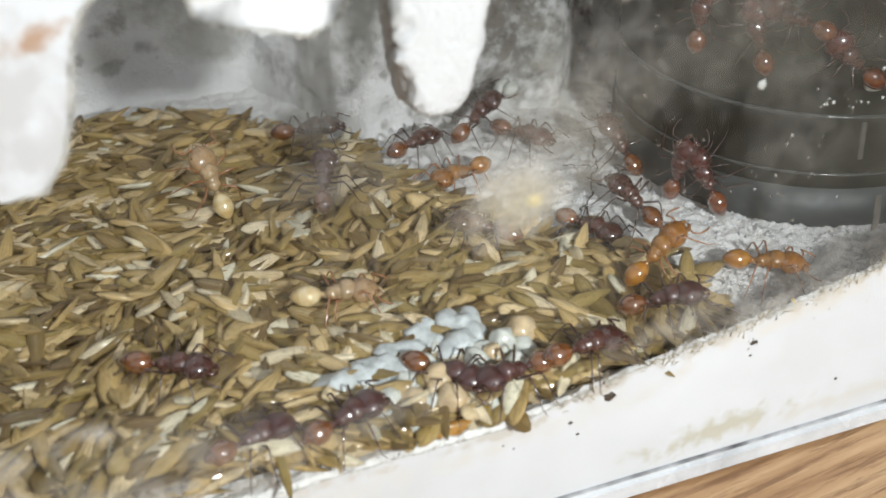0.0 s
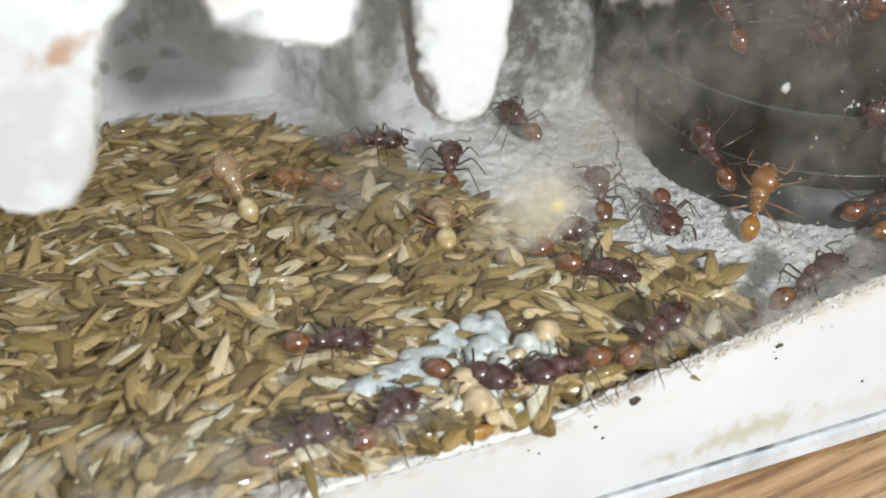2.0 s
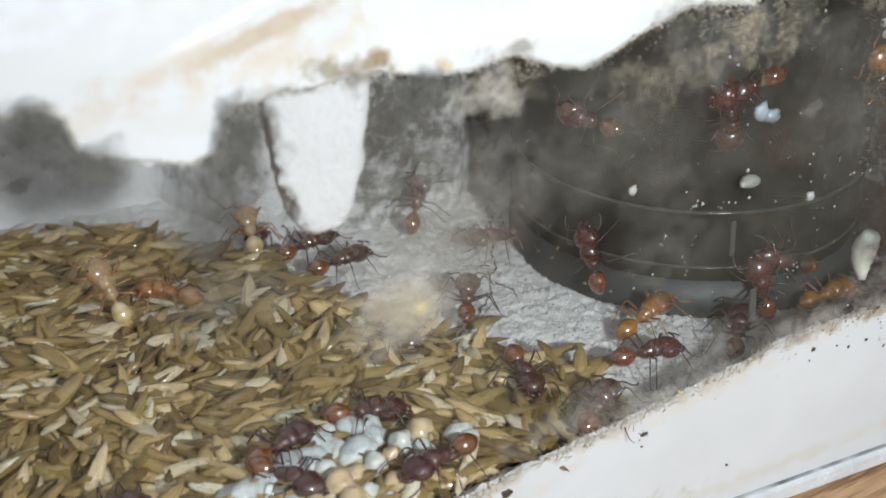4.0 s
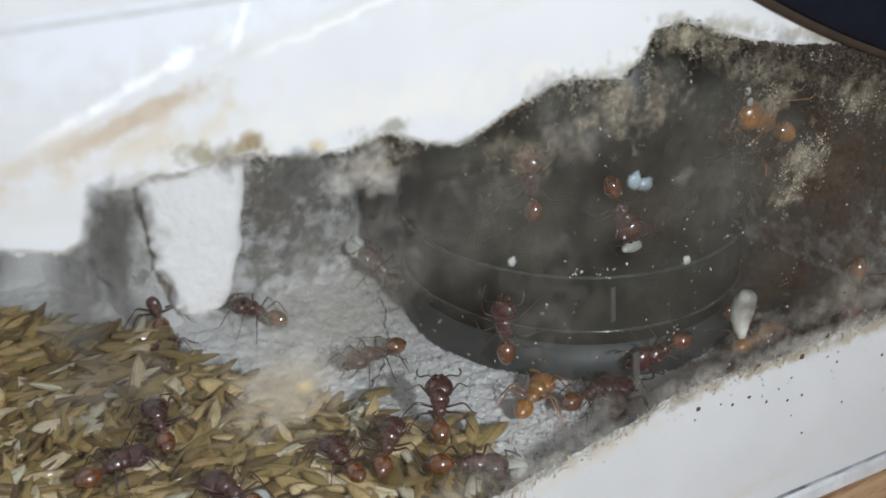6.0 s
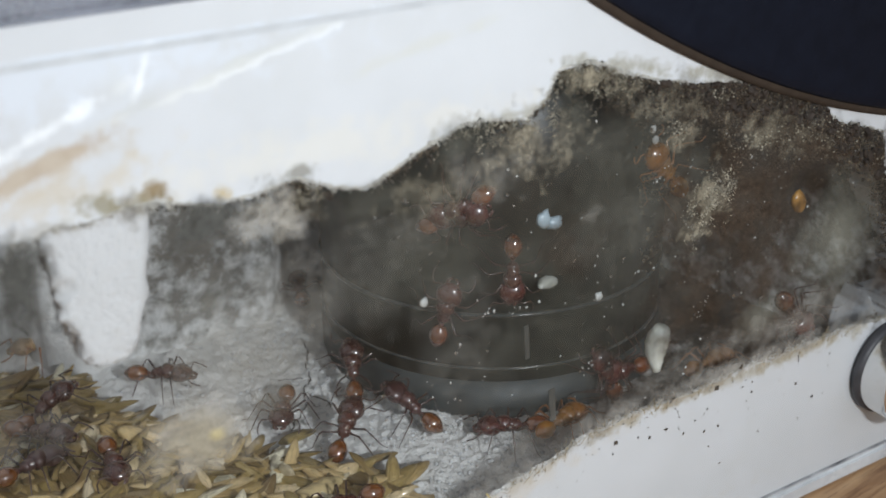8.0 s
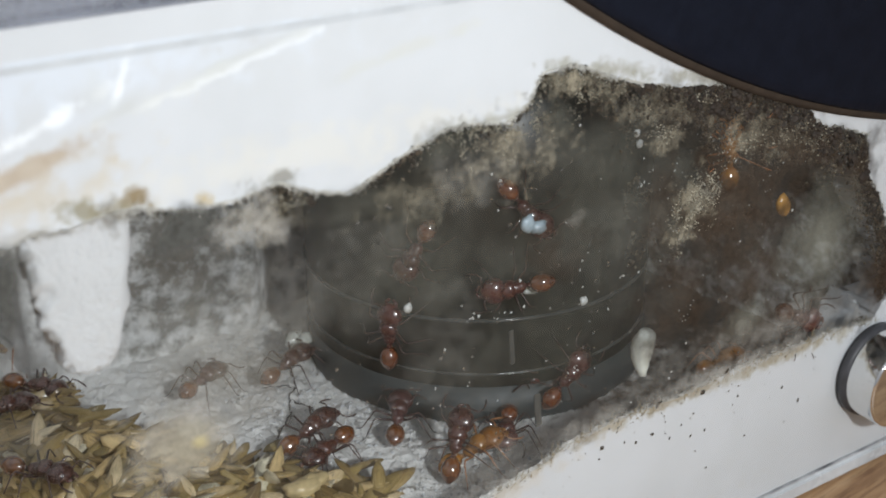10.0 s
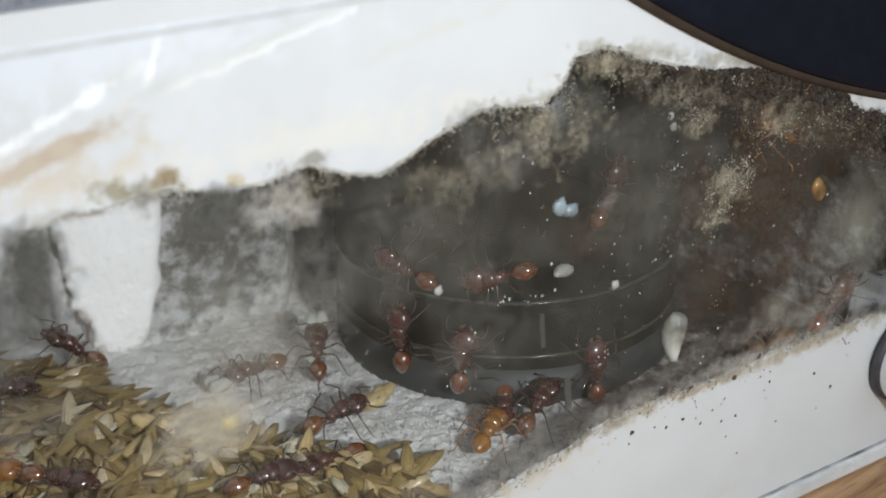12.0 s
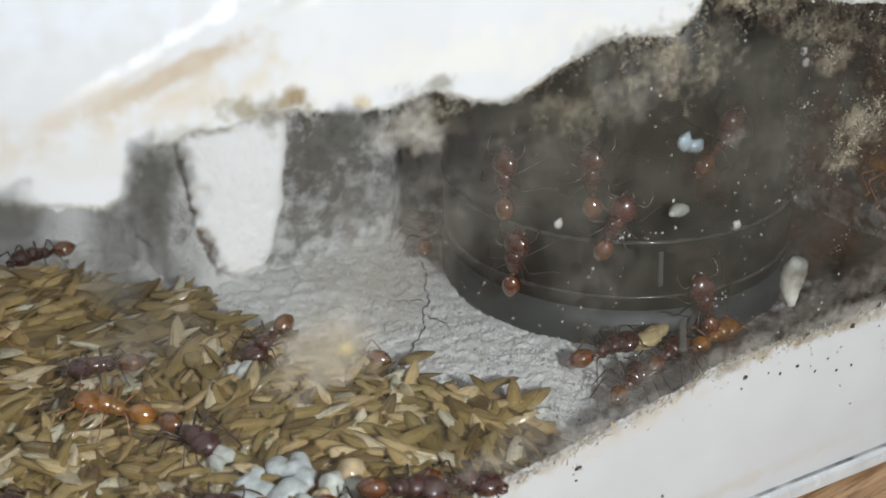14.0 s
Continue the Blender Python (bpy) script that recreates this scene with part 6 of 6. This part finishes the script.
        (11.5, 50.3, 13.3, 3.3, 0, -40, 36), (12, 51.3, 13.8, 2.5, 0, -20, 25), (12.25, 43.4, 12, 2, 0, -14, -24),
        (12.5, 35.6, 10.2, 1.6, 0, -1, -73), (13, 37, 8.2, 1.7, 0, -2, -24), (13.5, 40.6, 6.1, 3.5, 0, -25, -8), (14, 46.1, 9.8, 1.6, 0, 0, 31),]),
    ("pale", [
        (0, -8.9, 42.4, 5.9, 0, -50, 108), (3, -9.1, 43.4, 5.7, 0, -45, 112), (5.5, -10, 45.2, 6, 0, -55, 110), (14, -14.7, 47.3, 5.5, 0, -40, 102),]),
    ("pale", [
        (0, -2.5, 20.2, 3.8, 0, 0, -11), (0.5, 2.6, 22.6, 4.7, 0, -20, 18), (1, 8.9, 28.6, 3.8, 0, 0, 32), (1.5, 12, 28.8, 3.8, 0, 0, 31),
        (2, 10.2, 29.7, 4, 0, -5, 76), (2.5, 9, 37.6, 4.5, 0, -15, 89), (3, 8.6, 43.4, 4.9, 0, -25, 97), (5.5, 14.1, 66.6, 1.8, 0, -5, 59),
        (7, 12.7, 65.1, 1.7, 0, -3, 118), (8.5, 11.4, 63.6, 1.6, 0, 0, 177), (10.33, 11.8, 66.3, 1.6, 0, 0, 124), (12.17, 12.2, 69, 1.6, 0, 0, 71),
        (14, 12.5, 71.7, 1.6, 0, 0, 18),]),
    ("red", [
        (0, 31, 48.2, 1.6, 0, 0, -52), (0.5, 34.4, 42.8, 2, 0, -10, -22), (1, 38.8, 42.8, 1.6, 0, 0, -9), (1.5, 39.2, 37.4, 1.5, 0, 0, -70),
        (2, 35.8, 26.5, 1.5, 0, 0, -110), (2.5, 37.2, 16.7, 1.5, 0, 0, -52), (3, 38.4, 15.2, 1.6, 0, 0, -16), (5.5, 48, 5.9, 3.1, 0, 0, 5),
        (6, 51.7, 10.8, 1.6, 0, 0, 48), (6.5, 53.8, 10.3, 1.6, 0, 0, 40), (6.67, 54.4, 10.7, 1.6, 0, 0, 88), (6.83, 55, 11.1, 1.6, 0, 0, 136),
        (7, 55.6, 11.5, 1.6, 0, 0, -176), (7.25, 51.8, 11.6, 1.8, 0, 0, 144), (7.5, 48, 11.7, 2, 0, -10, 104), (8, 50.6, 14.1, 1.6, 0, 0, 150),
        (8.5, 52.7, 12, 1.6, 0, 0, -173), (11, 49.1, 18.2, 1.5, 0, 0, -128), (11.5, 47.5, 19.5, 1.5, 0, 0, -129), (12, 49.5, 17.8, 1.5, 0, 0, -129),
        (12.25, 50, 16.1, 1.5, 0, 0, -63), (12.5, 50.4, 14.3, 1.6, 0, 0, 2), (13, 55.8, 13, 1.6, 0, 0, -12), (14, 53.4, 12.5, 1.6, 0, 0, 26),]),
    ("red", [
        (0, 45.4, 22.3, 22, -90, -71, 130), (1, 47.7, 20.4, 23.5, -90, -19, 130), (2, 50.1, 18.5, 25, -90, 33, 130),
        (3, 52.4, 16.6, 26.4, -90, 84, 152), (5.5, 53.1, 16.2, 24.7, 90, 76, -27), (6, 54.1, 15.8, 23, 90, 67, -24),
        (6.5, 53.4, 16.1, 20.6, 90, 80, -26), (7, 53.1, 16.2, 20.4, -90, 90, 153), (7.5, 52.6, 16.5, 20.5, -90, 88, 152),
        (8, 51.9, 16.9, 20.3, -90, 90, 150), (8.5, 51.1, 17.4, 16.2, -90, 86, 148), (9.75, 53.4, 16.2, 17.9, -90, 26, 148),
        (11, 55.7, 15.1, 19.7, -90, -34, 160), (11.5, 53.6, 16, 19.2, -90, -22, 155), (12, 49.4, 18.5, 17.9, -90, 14, 143),
        (12.5, 49, 18.8, 18.8, -90, -7, 142), (13, 48.6, 19.1, 20, -90, -54, 141), (13.5, 48, 19.6, 20.6, -90, -64, 139),
        (14, 47.4, 20.2, 21.1, -90, -87, 137),]),
    ("red", [
        (0, 53.3, 16.1, 20.7, -90, -42, 154), (5.5, 69.6, 14.3, 4.4, -90, 19, -167), (5.75, 71.3, 14.8, 4.2, -90, 80, -167),
        (6, 73.1, 15.4, 4, 90, 38, 22), (6.25, 70.5, 14.7, 4.1, -90, 90, -158), (6.5, 68, 14, 4.2, -90, 37, -171), (7, 66.4, 13.8, 4.2, -90, 2, -174),
        (7.5, 66.9, 13.8, 4, -90, 12, -173), (8, 64.1, 13.7, 4, -90, -66, -180), (8.25, 62, 13.8, 4.5, 90, -62, 0), (8.5, 60, 14, 5, 90, -9, -9),
        (11, 59.8, 14, 5.4, 90, -87, -10), (11.5, 59.9, 14, 4.8, -90, -83, 170), (12, 60.1, 14, 4, -90, -87, 171),
        (12.5, 60.7, 13.9, 4.3, -90, -70, 172), (13, 63.4, 13.7, 4, -90, -31, 179), (13.5, 59.4, 14.1, 4.1, 90, -83, -11),
        (14, 59.8, 14, 5.3, -90, -72, 170),]),
    ("red", [
        (0, 48.2, 19.5, 24.8, -90, -21, 140), (5.5, 61.8, 13.8, 30.5, -90, 23, 175), (6, 69.2, 14.2, 30.1, -90, 0, -168),
        (7, 51, 17.4, 19.8, -90, -76, 148), (7.5, 48.7, 19.3, 22.9, 90, -62, -32), (8, 46.4, 21.1, 26, 90, -19, -46),
        (8.5, 46.4, 21.2, 27.5, 90, 24, -46), (9.33, 45.6, 22.1, 24.9, 90, 77, -46), (10.17, 44.9, 23, 22.2, -90, 51, 134),
        (11, 44.1, 23.9, 19.6, -90, -4, 125), (11.5, 43.4, 25.1, 19.3, -90, -10, 122), (12, 42.3, 26.9, 17.1, -90, -17, 117),
        (12.5, 42.5, 26.7, 17.1, -90, -13, 118), (12.75, 43.1, 25.6, 18.2, -90, -76, 118), (13, 43.7, 24.5, 19.3, 90, -41, -56),
        (13.5, 42.3, 27, 20.1, -90, -68, 117), (14, 41.5, 28.6, 18.7, -90, -89, 113),]),
    ("red", [
        (0, 41.8, 27.9, 22.7, 90, -87, -66), (2.75, 42.2, 27.2, 23.3, -90, -37, 114), (5.5, 42.6, 26.5, 23.9, -90, 18, 118),
        (5.75, 44.3, 24, 24.4, -90, -32, 118), (6, 46.1, 21.5, 24.9, -90, -82, 133), (6.33, 46.3, 21.3, 25.5, 90, -47, -47),
        (6.67, 46.4, 21.2, 26.1, 90, 4, -47), (7, 46.6, 21, 26.7, 90, 56, -46), (7.5, 47, 20.6, 27.2, -90, 78, 134),
        (8, 47.4, 20.2, 27.8, -90, 31, 137), (8.5, 48, 19.6, 28, -90, 48, 139), (9.33, 51.9, 17.8, 27.9, 90, 85, -41),
        (10.17, 55.8, 15.9, 27.8, 90, 37, -41), (11, 59.7, 14, 27.7, 90, -20, -10), (12, 60.3, 13.9, 26.5, 90, -68, -9),
        (12.5, 60.2, 13.9, 26.8, 90, -39, -9), (13, 60.1, 14, 26.5, 90, -48, -9), (13.5, 59.4, 14.1, 25.6, 90, -52, -11),
        (14, 59.2, 14.1, 25.5, 90, -57, -11),]),
    ("red", [
        (0, 41.6, 28.4, 4, 90, -76, -67), (2.5, 57.4, 14.6, 4, 90, -22, -16), (3.5, 58.2, 14.4, 4, 90, -79, -16), (4.5, 59.1, 14.2, 4, -90, -43, 164),
        (5.5, 60, 14, 4, -90, 18, 171), (8, 67.3, 13.9, 4, -90, -12, -172), (8.5, 78.2, 18.2, 4, -83, -19, -165),
        (9.75, 63.9, 18.3, 5.4, -98, 33, -158), (11, 49.6, 18.4, 6.8, -90, 87, 144), (11.17, 47.9, 20, 5.9, 90, 40, -36),
        (11.33, 46.2, 21.7, 4.9, 90, -14, -36), (11.5, 44.6, 23.3, 4, 90, -68, -53), (12, 46.1, 21.5, 6.3, 90, -83, -47),
        (12.5, 46.8, 20.7, 6.6, 90, -89, -45), (13, 47.4, 20.2, 7.6, 90, -81, -43), (13.5, 47.9, 19.8, 11, 90, -82, -41),
        (14, 49.3, 18.6, 15.8, 90, -70, -37),]),
    ("orange", [
        (0, 54.1, 1.6, 26, 90, -35, 180), (5.5, 61.3, 1.6, 36, 90, -23, 180), (6, 60.7, 1.6, 35.9, 90, -29, 180), (8, 64.2, 6, 32.5, 90, -50, 180),
        (8.25, 66.4, 4, 34, -90, -72, 0), (8.5, 68.9, 1.6, 34.7, -90, -10, 0), (9.33, 70.1, 1.6, 34.8, -90, -57, 0),
        (10.17, 71.2, 1.6, 34.8, 90, -76, -180), (11, 72.4, 1.6, 34.9, 90, -29, 180), (11.5, 72.3, 1.6, 35.3, 90, -33, 180),
        (12, 72.8, 1.6, 35.9, 90, -31, 180), (12.5, 73.5, 1.6, 35.9, 90, -31, 180), (13, 71.3, 1.6, 24.2, 90, -25, 180),
        (13.5, 72.1, 1.6, 24.7, 90, -30, 180), (14, 72.1, 1.6, 25.1, 90, -34, 180),]),
    ("red", [
        (0, 65.6, 1.6, 12, 90, -27, 180), (2.83, 70.7, 1.6, 12.2, 90, 28, 180), (5.67, 76.4, 1.6, 12.8, 90, 83, 180),
        (8.5, 82.6, 1.6, 12.6, -90, 41, 0), (11, 85.4, 1.6, 11.3, -90, -14, 0), (11.25, 84.4, 1.6, 11.5, -90, -75, 0),
        (11.5, 83.4, 1.6, 11.6, 90, -44, 180), (11.75, 84.1, 1.6, 11.4, -90, -89, 0), (12, 84.8, 1.6, 11.1, -90, -43, 0),
        (14, 79.2, 1.6, 10.2, -90, -22, 0),]),
]


def ant_rows(rows):
    return [(t, pose(x * MM, y * MM, z * MM, rx, ry, rz)) for t, x, y, z, rx, ry, rz in rows]


def place_at(rows, t):
    for a, b in zip(rows, rows[1:]):
        if a[0] <= t <= b[0]:
            k = (t - a[0]) / (b[0] - a[0])
            return Vector([a[i] + (b[i] - a[i]) * k for i in (1, 2, 3)])
    return Vector(rows[-1][1:4])


def stride(ant, rows, phase):
    """The legs swing in two sets of three while the ant goes, and hold while it stands."""
    legs = [o for o in ant.children if o.name.startswith("leg")]
    times = [0.25 * k for k in range(57)]
    swing, at = [], phase
    for t in times:
        pace = (place_at(rows, min(14, t + 0.25)) - place_at(rows, t)).length / 0.25
        at += min(2.2, 0.28 * pace)
        swing.append(math.sin(at) * min(1.0, 0.35 + pace * 0.15))
    for k, leg in enumerate(legs):
        x, y, z = leg.location
        turn = math.degrees(leg.rotation_euler.z)
        sign = 1 if k % 2 == 0 else -1
        side = 1 if y > 0 else -1
        walk(leg, [(t, pose(x, y, z, 5 * s * sign * side, 0, turn + 15 * s * sign)) for t, s in zip(times, swing)])


# ant, how far ahead and up (mm), what, since when, where it lies before and until when
CARRIED = ((1, 4.9, -0.5, "white", 11.0, (4.5, 9.5, 2.6), 8.7), (4, 4.9, -0.3, "white", 0.0, None, 0.0), (12, 5.0, -0.6, "white", 13.0, (1.5, 7.0, 2.6), 8.7), (13, 5.0, -0.6, "white", 5.5, (7.5, 7.0, 2.8), 3.2))


def white_larva(seed):
    bm = bmesh.new()
    lump(bm, (0, 0.4, 0), (1.5, 1.0, 0.9), 0.25, seed, 3)
    lump(bm, (0.6, -0.9, 0.1), (1.1, 0.8, 0.75), 0.25, seed + 5, 3)
    return tagged(part("larva", bm, M_BROOD), "milky white larva carried in an ant's jaws", "larva", "brood")


def carried_things():
    """What some ants drag along in their mandibles."""
    for k, ahead, up, kind, since, rest, until in CARRIED:
        ob = white_larva(k)
        rows = [(t, m @ pose(ahead * MM, 0, up * MM)) for t, m in ant_rows(ANTS[k][1]) if t >= since]
        if rest:
            lying = Matrix.Translation([v * MM for v in rest]) @ rows[0][1].to_quaternion().to_matrix().to_4x4()
            rows = [(0.0, lying), (until, lying)] + rows
        walk(ob, rows)
    # a kernel, dropped by one ant and taken up by another
    bm = bmesh.new()
    lump(bm, (0.2, 0, 0), (2.2, 1.25, 0.8), 0.35, 3, 3)
    lump(bm, (1.7, 0.6, 0.1), (1.5, 1.1, 0.7), 0.35, 6, 3)
    ob = tagged(part("seed_kernel", bm, M_KERNEL), "pale yellow seed kernel dragged by an ant", "seed")
    grip = pose(4.8 * MM, 0, -0.6 * MM)
    rows = [(t, m @ grip) for t, m in ant_rows(ANTS[8][1]) if t <= 1.0]
    taken = [(t, m @ grip) for t, m in ant_rows(ANTS[5][1]) if t >= 11.5]
    lying = pose(25 * MM, 15 * MM, 1.8 * MM, 0, 0, -8)
    walk(ob, rows + [(1.6, lying), (8.7, lying)] + taken)


def motions():
    carried_things()
    made, ants = {}, []
    for kind, rows in ANTS:
        if kind not in made:
            made[kind] = make_ant(kind)
            ants.append(made[kind])
        else:
            ants.append(copy_thing(made[kind], Matrix()))
    for k, (ant, (kind, rows)) in enumerate(zip(ants, ANTS)):
        walk(ant, ant_rows(rows))
        if max((Vector(a[1:4]) - Vector(b[1:4])).length for a, b in zip(rows, rows[1:])) > 1.5:
            stride(ant, rows, k * 1.7)


motions()
